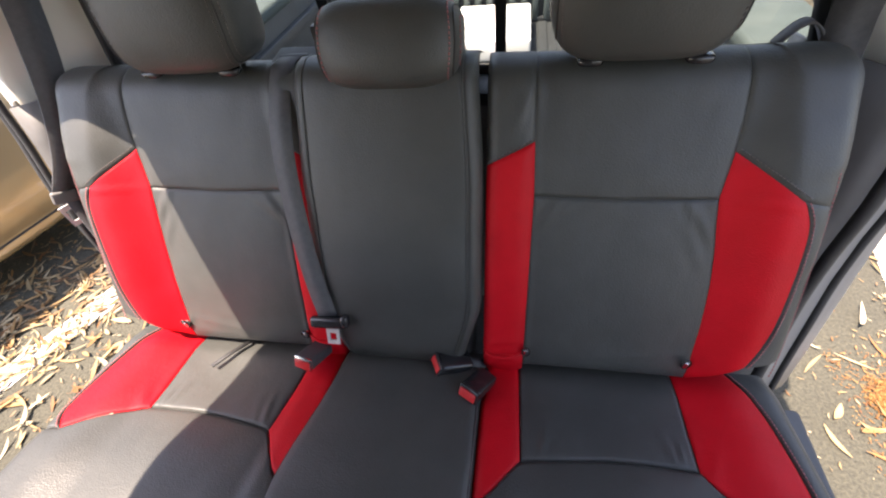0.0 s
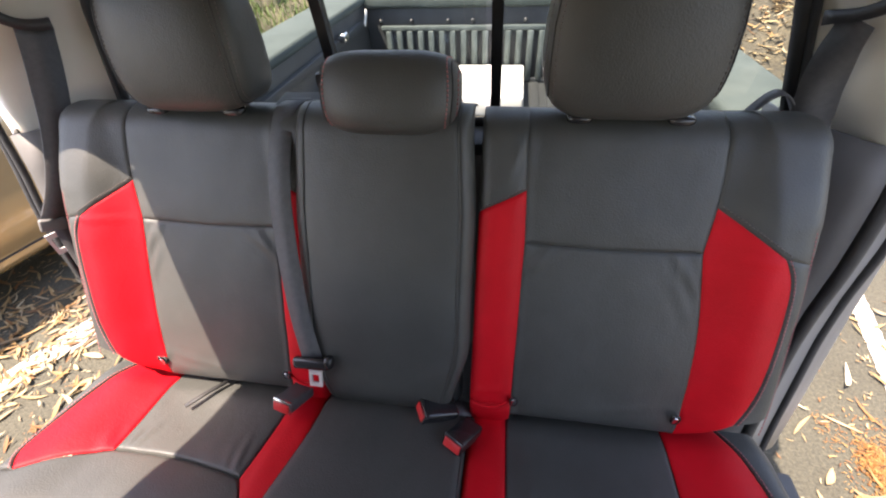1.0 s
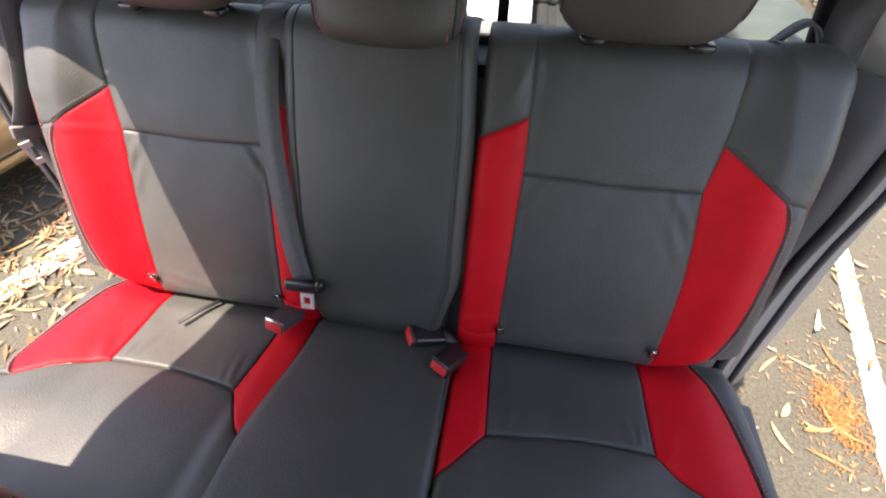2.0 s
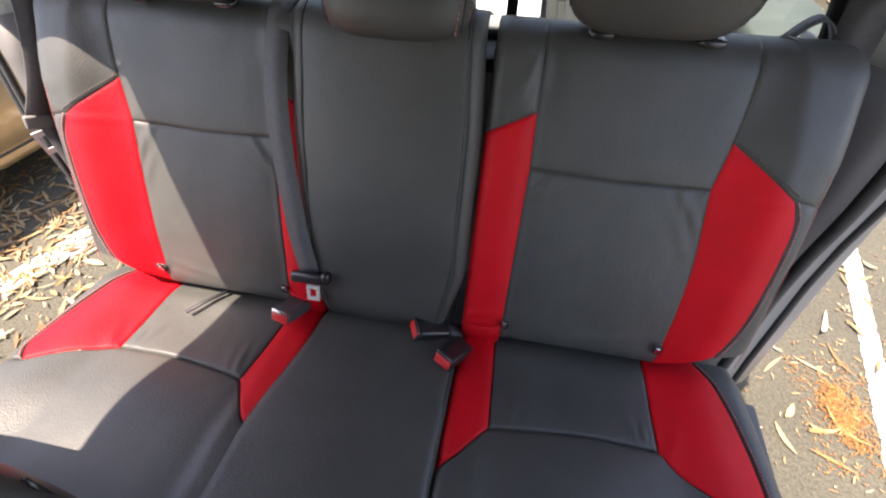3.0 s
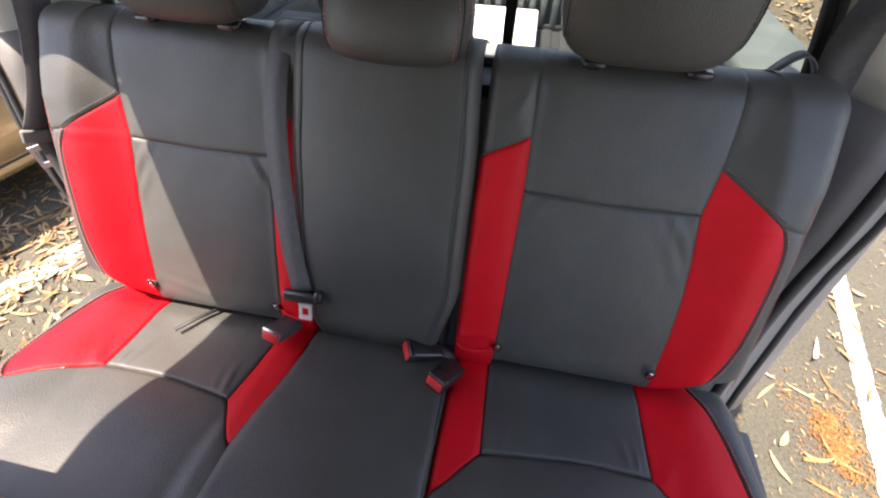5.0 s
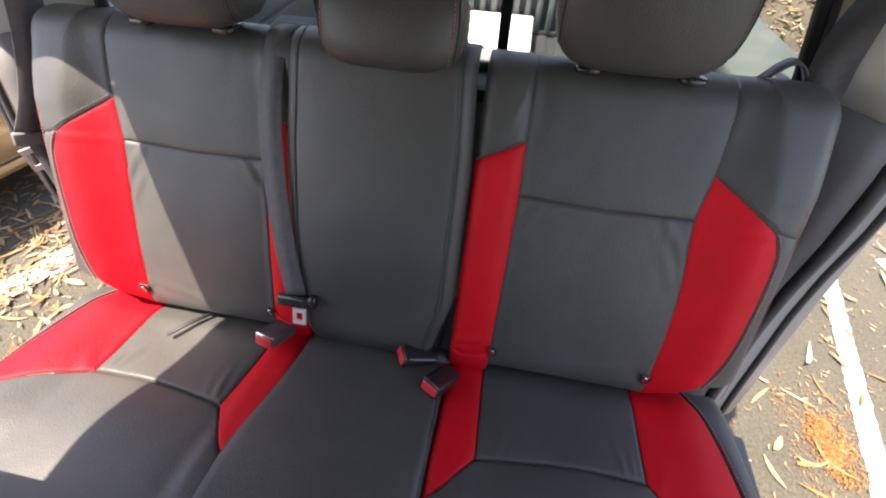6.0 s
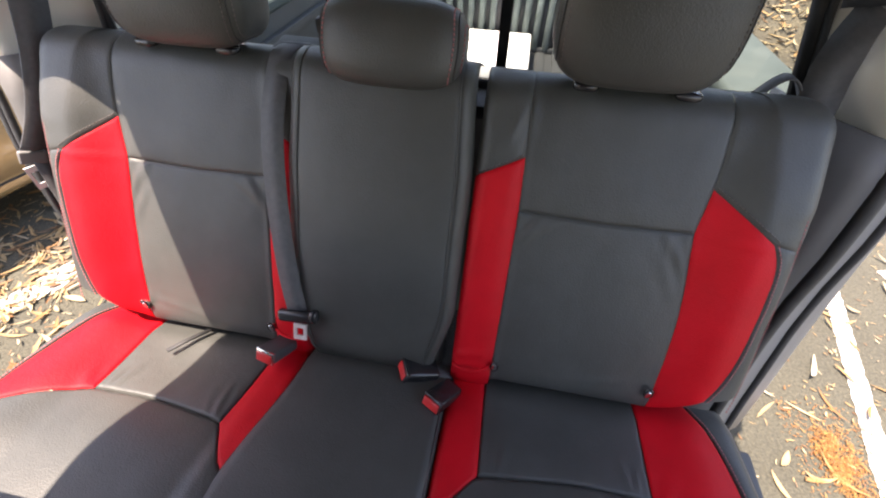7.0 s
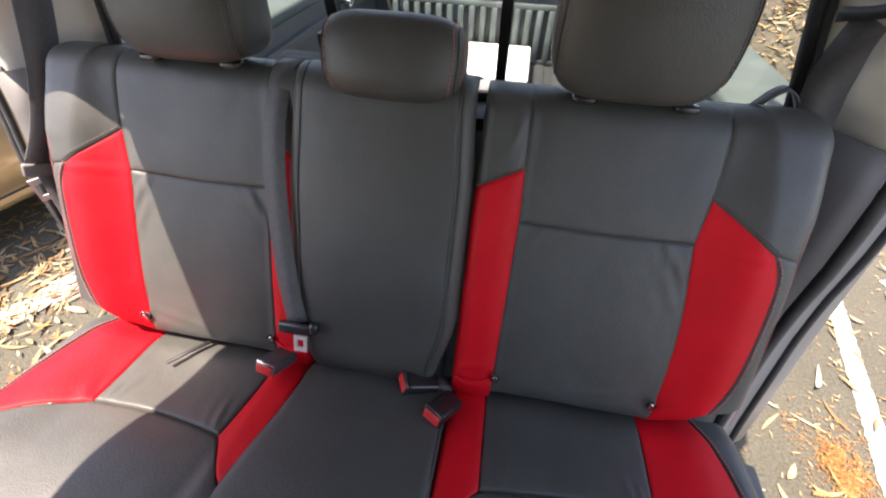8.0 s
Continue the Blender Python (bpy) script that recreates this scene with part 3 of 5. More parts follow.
# ---------------------------------------------------------------- the tan car beside the truck
def parked_car():
    """A tan saloon, built along its own y axis, its near side towards +x."""
    th = thing("parked_car", (0, 0, 0), "tan metallic saloon car parked beside the truck", "car")
    half = [(0.66, 0.20), (0.80, 0.185), (0.855, 0.20), (0.875, 0.235), (0.862, 0.262), (0.872, 0.285), (0.892, 0.36), (0.905, 0.47), (0.908, 0.56), (0.898, 0.66), (0.905, 0.70), (0.892, 0.80), (0.865, 0.90), (0.835, 0.95)]
    ys = [-2.2 + 4.4 * i / 44 for i in range(45)]
    verts, faces = [], []
    n = len(half) * 2
    for y in ys:
        k = abs(y) / 2.2
        taper = 1 - 0.16 * k ** 4 - 0.25 * max(k - 0.9, 0)
        low = 0.10 * max(k - 0.82, 0) / 0.18
        drop = 1 - 0.22 * ease(0.5, 1.0, k)
        row = [(x * taper, z * (drop if z > 0.6 else 1) + low) for x, z in half]
        verts += [Vector((x, y, z)) for x, z in row] + [Vector((-x, y, z)) for x, z in row[::-1]]
    for i in range(len(ys) - 1):
        for k in range(n):
            faces.append((i * n + k, i * n + (k + 1) % n, (i + 1) * n + (k + 1) % n, (i + 1) * n + k))
    faces += [tuple(range(n)), tuple((len(ys) - 1) * n + k for k in range(n))[::-1]]
    body = part("body", (verts, faces), M["tan"], th)
    roof = [(-1.35, 0.94), (-0.75, 1.34), (-0.3, 1.42), (0.5, 1.42), (1.0, 1.36), (1.65, 0.98)]
    line = smooth_line([(0, a, b) for a, b in roof], 24)
    gv, gf = [], []
    for p in line:
        k = (p.z - 0.94) / 0.48
        w = 0.83 - 0.20 * k
        gv += [Vector((w, p.y, p.z)), Vector((w - 0.10, p.y, p.z + 0.02 * k)), Vector((-w + 0.10, p.y, p.z + 0.02 * k)), Vector((-w, p.y, p.z))]
    for i in range(len(line) - 1):
        for k in range(3):
            gf.append((i * 4 + k, i * 4 + 4 + k, i * 4 + 5 + k, i * 4 + 1 + k))
    part("roof", facing((gv, gf), (0, 0, 9)), M["tan"], th)
    for side in (1, -1):
        sv = []
        for p in line:
            k = (p.z - 0.94) / 0.48
            sv += [Vector((side * (0.828 - 0.20 * k), p.y, p.z - 0.004)), Vector((side * 0.832, p.y, 0.93))]
        sf = [(2 * i, 2 * i + 2, 2 * i + 3, 2 * i + 1) for i in range(len(line) - 1)]
        part("side_window", facing((sv, sf), (side * 9, 0, 1)), M["car_glass"], th)
        part("door_gap", tube([(side * (0.866 + 0.040 * math.sin((z - 0.2) * 3.6)), 0.30, z) for z in (0.27, 0.36, 0.47, 0.56, 0.66, 0.8, 0.9)], 0.004, 6), M["rubber"], th)
        part("rocker_trim", tube([(side * 0.868, y, 0.262) for y in (-1.0, -0.3, 0.4, 1.0)], 0.005, 6), M["rubber"], th)
        part("door_handle", place(box(-0.012, 0.012, -0.09, 0.09, -0.015, 0.015, 0.008, 3), Matrix.Translation((side * 0.905, 0.52, 0.79))), M["tan"], th)
        for y in (-1.38, 1.36):
            wheel = thing("wheel", (side * 0.76, y, 0.31), "", "")
            wheel.parent = th
            tv, tf = [], []
            for i in range(40):
                a = 2 * math.pi * i / 40
                for r, x in ((0.20, -0.085), (0.285, -0.095), (0.308, -0.07), (0.310, 0.07), (0.285, 0.095), (0.20, 0.085)):
                    tv.append(Vector((x, math.cos(a) * r, math.sin(a) * r)))
            for i in range(40):
                for k in range(6):
                    tf.append((i * 6 + k, i * 6 + (k + 1) % 6, ((i + 1) % 40) * 6 + (k + 1) % 6, ((i + 1) % 40) * 6 + k))
            part("tyre", (tv, tf), M["rubber"], wheel)
            bm = bmesh.new()
            bmesh.ops.create_cone(bm, cap_ends=True, segments=32, radius1=0.20, radius2=0.17, depth=0.14)
            bmesh.ops.rotate(bm, verts=bm.verts[:], matrix=Matrix.Rotation(math.pi / 2 * side, 3, "Y"))
            part("rim", bm, M["chrome"], wheel)
    part("underbody", box(-0.64, 0.64, -1.9, 1.9, 0.22, 0.40, 0.03), M["rubber"], th)
    return th


car = parked_car()
CAR_TURN = radians(-14.0)
car.matrix_world = Matrix.Translation((-2.24, 0.80, 0)) @ Matrix.Rotation(CAR_TURN, 4, "Z") @ Matrix.Translation((-0.875, -0.55, 0))


# ---------------------------------------------------------------- cab shell
def window_edge(z):
    """Half width and depth of the rear window's side edge at a height."""
    return 0.622 - 0.404 * (z - 1.274), 0.378 - 0.205 * (z - 1.274)


def door_edge(z):
    """Half width and depth of the rear edge of the door opening at a height."""
    return 0.722 - 0.32 * max(z - 1.25, 0), 0.232 - 0.106 * ease(1.34, 1.47, z) - 0.03 * ease(1.52, 1.62, z)


def cab():
    """Roof, floor, walls and trim of the cab; the two rear doors stand open."""
    lv, lf = [], []
    ny, nx = 14, 16
    for j in range(ny + 1):
        y = -1.72 + 2.08 * j / ny
        for i in range(nx + 1):
            u = -1 + 2 * i / nx
            z = 1.655 - 0.055 * abs(u) ** 4 - 0.06 * ease(0.05, 0.47, y) - 0.05 * ease(-0.7, -1.25, y)
            lv.append(Vector((u * 0.575, y, z)))
    for j in range(ny):
        for i in range(nx):
            lf.append((j * (nx + 1) + i, (j + 1) * (nx + 1) + i, (j + 1) * (nx + 1) + i + 1, j * (nx + 1) + i + 1))
    up = [v + Vector((0, 0, 0.055)) for v in lv]
    n = len(lv)
    both = lf + [tuple(k + n for k in f[::-1]) for f in lf]
    rim = [i for i in range(nx + 1)] + [(j * (nx + 1) + nx) for j in range(1, ny + 1)] + [ny * (nx + 1) + i for i in range(nx - 1, -1, -1)] + [j * (nx + 1) for j in range(ny - 1, 0, -1)]
    both += [(a, b, b + n, a + n) for a, b in zip(rim, rim[1:] + rim[:1])]
    ceiling = tagged(new("ceiling", mesh_of("ceiling", lv + up, both, M["liner"])), "light grey fabric headliner under the roof", "ceiling", kind="structure")

    fl = tagged(part("floor", box(-0.82, 0.82, -1.3, 0.44, 0.42, 0.47, 0.01), M["carpet"], None), "dark carpeted cab floor", "floor", kind="structure")

    wall = box(-0.80, 0.80, 0.415, 0.46, 0.42, 1.185, 0.01)
    wall_rear = tagged(part("wall_rear", wall, M["dark_trim"], None), "dark trimmed rear cab wall behind the seat", "wall", kind="structure")
    # black strip added to keep the sunlit gap behind the seat dark
    part("dark_gap_cover", box(-0.63, 0.63, 0.31, 0.40, 1.17, 1.20, 0.012), M["rubber"], wall_rear, "black strip added to darken the lit gap behind the seat")
    # header above the rear window
    part("header", prism([(-0.505, 1.555), (0.505, 1.555), (0.50, 1.62), (-0.50, 1.62)], 0.06, "y", 0.295), M["trim"], wall_rear)

    # corner pillars beside the rear window: trim inside, door edge to the front
    for side, name in ((-1, "wall_pillar_west"), (1, "wall_pillar_east")):
        verts, faces = [], []
        zs = [1.19 + 0.43 * k / 12 for k in range(13)]
        for z in zs:
            wx, wy = window_edge(z)
            wx += 0.012 if side > 0 else 0.0
            xd, y0 = door_edge(z)
            ext = 0.055 * ease(1.33, 1.39, z) if side < 0 else 0.0
            row = [(wx - 0.004, wy + 0.035), (wx, wy), (wx + 0.010, wy - 0.010), (wx * 0.66 + xd * 0.34 + 0.006, wy * 0.66 + y0 * 0.34), (wx * 0.33 + xd * 0.67 + 0.007, wy * 0.33 + y0 * 0.67), (xd - 0.006, y0 + 0.012), (xd + 0.008, y0), (xd + 0.045 + ext, y0 + 0.006), (xd + 0.060 + ext, y0 + 0.05), (xd + 0.05 + ext, wy + 0.06)]
            verts += [Vector((side * x, y, z)) for x, y in row]
        m = 10
        for j in range(12):
            for k in range(m):
                faces.append((j * m + k, j * m + (k + 1) % m, (j + 1) * m + (k + 1) % m, (j + 1) * m + k))
        faces += [tuple(range(m)), tuple(12 * m + k for k in range(m))]
        bm_me = mesh_of(name, verts, faces, M["trim"])
        pillar = tagged(new(name, bm_me), "beige-grey plastic trim of the corner pillar", "pillar trim", kind="structure")
        seal = [(side * (window_edge(z)[0] - 0.006) + (0.012 if side > 0 else 0.0), window_edge(z)[1] - 0.004, z) for z in zs]
        part("window_seal", tube(smooth_line(seal, 20), 0.008, 8), M["rubber"], pillar)
        def corner(w):
            """The rounded upper corner of the window opening, w outside its edge."""
            pts = [(window_edge(z)[0] + w, z) for z in (1.19, 1.25, 1.31, 1.37, 1.42)] + [(0.541 + w, 1.452 + w * 0.3), (0.516 + w * 0.7, 1.478 + w * 0.7), (0.475 + w * 0.4, 1.496 + w), (0.40, 1.512 + w), (0.30, 1.524 + w)]
            return [(side * x + (0.012 if side > 0 else 0.0), 0.378 - 0.205 * (z - 1.274) - 0.012, z) for x, z in pts]
        part("window_seal", tube(smooth_line(corner(-0.002), 60), 0.006, 8), M["rubber"], pillar)
        fillet = [p for p in smooth_line(corner(0.004)[4:], 24)]
        fv = [Vector((p.x, p.y + 0.006, p.z)) for p in fillet] + [Vector((side * (abs(p.x) * 0.97 + 0.03), p.y - 0.002, 1.63)) for p in fillet]
        part("corner_trim", (fv, [(k, k + 1, k + 25, k + 24) for k in range(23)]), M["trim"], pillar).modifiers.new("thick", "SOLIDIFY").thickness = 0.008
        # lower quarter: charcoal plastic inside, painted jamb outside, both slanting to the sill
        # (the west seal stands a little further forward and is thinner)
        front = [(1.24, 0.238), (1.17, 0.222), (1.05, 0.206), (0.94, 0.200), (0.83, 0.185), (0.72, 0.160), (0.58, 0.128), (0.44, 0.09)]
        if side < 0:
            front = [(1.24, 0.196), (1.17, 0.184), (1.05, 0.156), (0.94, 0.142), (0.83, 0.135), (0.72, 0.12), (0.58, 0.10), (0.44, 0.08)]
        rise, thin = (1.6, 0.006) if side < 0 else (1.0, 0.011)
        outer = [(1.24, 0.345), (1.17, 0.338), (1.05, 0.322), (0.94, 0.305), (0.83, 0.285), (0.72, 0.262), (0.58, 0.232), (0.44, 0.205)]
        verts, faces = [], []
        for (z, y), (_, yo) in zip(front, outer):
            row = [(0.615, 0.42), (0.636, 0.345), (0.672, y + 0.06), (0.698, y + 0.025), (0.722, y + 0.005)]
            verts += [Vector((side * x, yy, z)) for x, yy in row]
        m = 5
        for j in range(len(front) - 1):
            for k in range(m - 1):
                faces.append((j * m + k, j * m + k + 1, (j + 1) * m + k + 1, (j + 1) * m + k))
        q = tagged(new("trim", mesh_of("trim", *facing((verts, faces), (0, -1, 1)), M["dark_trim"])), "charcoal plastic lower quarter trim", "trim", kind="structure")
        so = q.modifiers.new("thick", "SOLIDIFY")
        so.thickness, so.offset = 0.006, -1
        verts, faces = [], []
        for (z, y), (_, yo) in zip(front, outer):
            row = [(0.722, y + 0.012), (0.742, y + 0.016 * rise), (0.752, y + 0.034 * rise), (0.80, y + 0.046 * rise), (0.828, y + 0.072 * rise), (0.842, (y + yo) / 2 + 0.030 * rise), (0.866, yo - 0.010), (0.885, yo), (0.897, yo + 0.012), (0.900, yo + 0.25)]
            verts += [Vector((side * x, yy, z)) for x, yy in row]
        m = 10
        for j in range(len(front) - 1):
            for k in range(m - 1):
                faces.append((j * m + k, j * m + k + 1, (j + 1) * m + k + 1, (j + 1) * m + k))
        j_ob = tagged(new("door_jamb", mesh_of("door_jamb", *facing((verts, faces), (side * 0.8, -3, 1)), M["paint"])), "grey painted body jamb of the open rear door", "door jamb", kind="structure")
        so = j_ob.modifiers.new("thick", "SOLIDIFY")
        so.thickness, so.offset = 0.004, -1
        strip = [(side * 0.735, y + 0.004, z) for z, y in front]
        upper = [(side * (door_edge(z)[0] + 0.018), door_edge(z)[1] - 0.003 - (0.024 * ease(1.42, 1.28, z) if side < 0 else 0.0), z) for z in (1.60, 1.52, 1.44, 1.36, 1.28)]
        upper = [(side * 0.575, -0.02, 1.630), (side * 0.585, 0.07, 1.62)] + upper
        part("weatherstrip", tube(smooth_line(upper + strip, 60), thin, 8), M["rubber"], j_ob, "black rubber door seal")
        strip2 = [(side * 0.815, y + 0.052, z) for z, y in front]
        part("seal", tube(smooth_line(strip2, 40), 0.007, 8), M["rubber"], j_ob)
        part("sill", box(min(side * 0.66, side * 0.88), max(side * 0.66, side * 0.88), -0.92, 0.13, 0.40, 0.478, 0.012), M["plastic"], j_ob)
        # rear wheel arch and lower quarter below the bed line, seen dark below the jamb
        part("lower_quarter", prism([(0.10, 0.30), (0.20, 0.30), (0.26, 0.46), (0.5, 0.46), (0.5, 0.42), (0.16, 0.42)], 0.03, "x", side * 0.84 - 0.015), M["plastic"], j_ob)
        # roof rail above the doors and the front pillars
        rail = [(side * 0.570, 0.20, 1.605), (side * 0.586, 0.05, 1.630), (side * 0.592, -0.15, 1.642), (side * 0.612, -0.42, 1.650), (side * 0.60, -1.2, 1.63), (side * 0.60, -1.7, 1.58)]
        part("roof_rail", tube(smooth_line(rail, 40), 0.030, 10), M["paint"], j_ob)
        part("centre_pillar", box(min(side * 0.66, side * 0.72), max(side * 0.66, side * 0.72), -0.72, -0.62, 0.44, 1.63, 0.02), M["dark_trim"], j_ob)
        # an unseen west front door is added; the east one is omitted to admit light
        if side < 0:
            tagged(part("door_1", box(-0.86, -0.70, -1.75, -0.70, 0.42, 1.12, 0.03), M["dark_trim"], None), "unseen closed front door with charcoal trim, added on the west side", "door", kind="structure")
    # unseen filler block; no windscreen is modelled above it
    tagged(part("dashboard", box(-0.70, 0.70, -1.69, -1.40, 0.45, 1.08, 0.06), M["plastic"], None), "unseen black dashboard block added ahead of the front seats", "dashboard", kind="structure")
    # in place of a windscreen, an unseen partition keeps front light out
    tagged(part("light_blocker_front", box(-0.72, 0.72, -1.76, -1.70, 0.44, 1.62, 0.02), M["dark_trim"], None), "unseen dark partition added to block light from ahead", "wall", kind="structure")
    return wall_rear


wall_rear = cab()


def rear_window():
    w = tagged(new("window_1"), "sliding rear cab window with black frame", "window", kind="structure")
    w.location = (0, 0.392, 1.205)
    def at(x, z, y=0.0):
        return Vector((x, -0.205 * z + y, z))
    def slab(x0, x1, t0, t1, y, thick):
        c = [(x0, 0.012), (x1, 0.012), (t1, 0.35), (t0, 0.35)]
        v = [at(x, z, y) for x, z in c] + [at(x, z, y + thick) for x, z in c]
        return v, [(0, 1, 2, 3), (7, 6, 5, 4), (0, 4, 5, 1), (1, 5, 6, 2), (2, 6, 7, 3), (3, 7, 4, 0)]
    lo, hi = 0.650, 0.508
    outline = [(-lo, 0.0), (lo, 0.0), (hi, 0.352), (-hi, 0.352)]
    for p, q in zip(outline, outline[1:] + outline[:1]):
        part("window_frame", tube([at(*p), at(*q)], 0.012, 8), M["rubber"], w)
    for x, t in ((-0.146, -0.142), (0.147, 0.146)):
        v, f = slab(x - 0.009, x + 0.009, t - 0.009, t + 0.009, -0.014, 0.022)
        part("slider_bar", (v, f), M["gloss"], w).data.polygons.foreach_set("use_smooth", [False] * 6)
    for x0, x1, y in ((-0.64, -0.16, 0.004), (-0.142, 0.128, -0.006), (0.146, 0.64, 0.004)):
        t0, t1 = max(x0, -0.505), min(x1, 0.505)
        v, f = slab(x0, x1, t0, t1, y, 0.004)
        pane = part("pane", (v, f), M["glass"], w)
        pane.data.polygons.foreach_set("use_smooth", [False] * 6)
        pane.visible_shadow = False
    part("latch", box(-0.180, -0.156, -0.042, -0.022, 0.072, 0.100, 0.006), M["plastic"], w)
    return w


rear_window()


# ---------------------------------------------------------------- pickup bed
def pickup_bed():
    at = Vector((0, 1.4, 0.62))
    th = thing("pickup_bed", at, "open dark grey pickup bed with ribbed tailgate", "pickup bed")
    def add(name, bm, mat, parent=None, label=""):
        place(bm, Matrix.Translation(-at))
        return part(name, bm, mat, parent or th, label)
    add("bed_floor", box(-0.70, 0.70, 0.58, 2.22, 0.62, 0.66, 0.005), M["bed"])
    for k in range(15):
        x = -0.63 + k * 0.09
        add("floor_rib", box(x, x + 0.05, 0.60, 2.18, 0.655, 0.672, 0.006), M["bed"])
    add("front_wall", box(-0.70, 0.70, 0.56, 0.60, 0.62, 1.09, 0.012), M["bed"])
    for side in (-1, 1):
        lo, hi = sorted((side * 0.685, side * 0.725))
        s = add("side_wall", box(lo, hi, 0.58, 2.26, 0.62, 1.09, 0.01), M["bed"])
        lo, hi = sorted((side * 0.675, side * 0.885))
        add("rail_cap", box(lo, hi, 0.52, 2.30, 1.085, 1.128, 0.014, 3), M["rail"], None, "blue-grey plastic bed rail cap")
        lo, hi = sorted((side * 0.80, side * 0.90))
        add("outer_panel", box(lo, hi, 0.56, 2.32, 0.42, 1.082, 0.03, 3), M["paint"])
        lo, hi = sorted((side * 0.663, side * 0.690))
        add("utility_rail", box(lo, hi, 0.66, 2.10, 0.985, 1.025, 0.005), M["bed"])
        # wheel housing inside the bed
        hv = superbox(0.26, 0.9, 0.44, 5, 16, 24)
        part("wheel_housing", ([v + Vector((side * 0.60, 1.45, 0.62)) - at for v in hv[0]], hv[1]), M["bed"], th)
    tg = add("tailgate", box(-0.684, 0.684, 2.205, 2.26, 0.66, 1.085, 0.008), M["bed"])
    def sub(name, bm, mat, label=""):
        place(bm, Matrix.Translation(-at))
        return part(name, bm, mat, tg, label)
    sub("top_cap", box(-0.695, 0.695, 2.185, 2.275, 1.060, 1.122, 0.016, 3), M["rail"])
    sub("flange", box(-0.60, 0.60, 2.186, 2.206, 0.945, 0.972, 0.005), M["bed_light"])
    for k in range(19):
        x = -0.575 + k * 0.0625
        sub("rib", box(x, x + 0.034, 2.180, 2.207, 0.675, 0.946, 0.008, 2), M["bed_light"])
    sub("bottom_strip", box(-0.60, 0.60, 2.184, 2.206, 0.662, 0.690, 0.005), M["bed"])
    for x in (-0.60, -0.42, -0.21, -0.07, 0.22, 0.43, 0.60):
        bm = bmesh.new()
        bmesh.ops.create_uvsphere(bm, u_segments=12, v_segments=8, radius=0.012)
        place(bm, Matrix.Translation((x, 2.200, 0.995)))
        sub("bolt", bm, M["plastic"])
    add("label_tag", place(box(-0.003, 0.003, -0.045, 0.045, -0.012, 0.012, 0.002), Matrix.Translation((-0.655, 2.10, 1.035)) @ Matrix.Rotation(radians(48), 4, "X")), M["white"])
    for side in (-1, 1):
        c = Matrix.Translation((side * 0.655, 1.72, 1.03))
        add("cleat", place(box(-0.022, 0.022, -0.030, 0.030, -0.020, 0.020, 0.010, 3), c), M["chrome"], None, "bright metal tie-down cleat")
    return th


pickup_bed()
board = tagged(part("white_box", box(-0.15, 0.23, 1.66, 2.16, 0.0, 0.10, 0.012, 3), M["white"], None), "flat white box lying on the bed floor", "box")
board.location = (0, 0, 0.672)


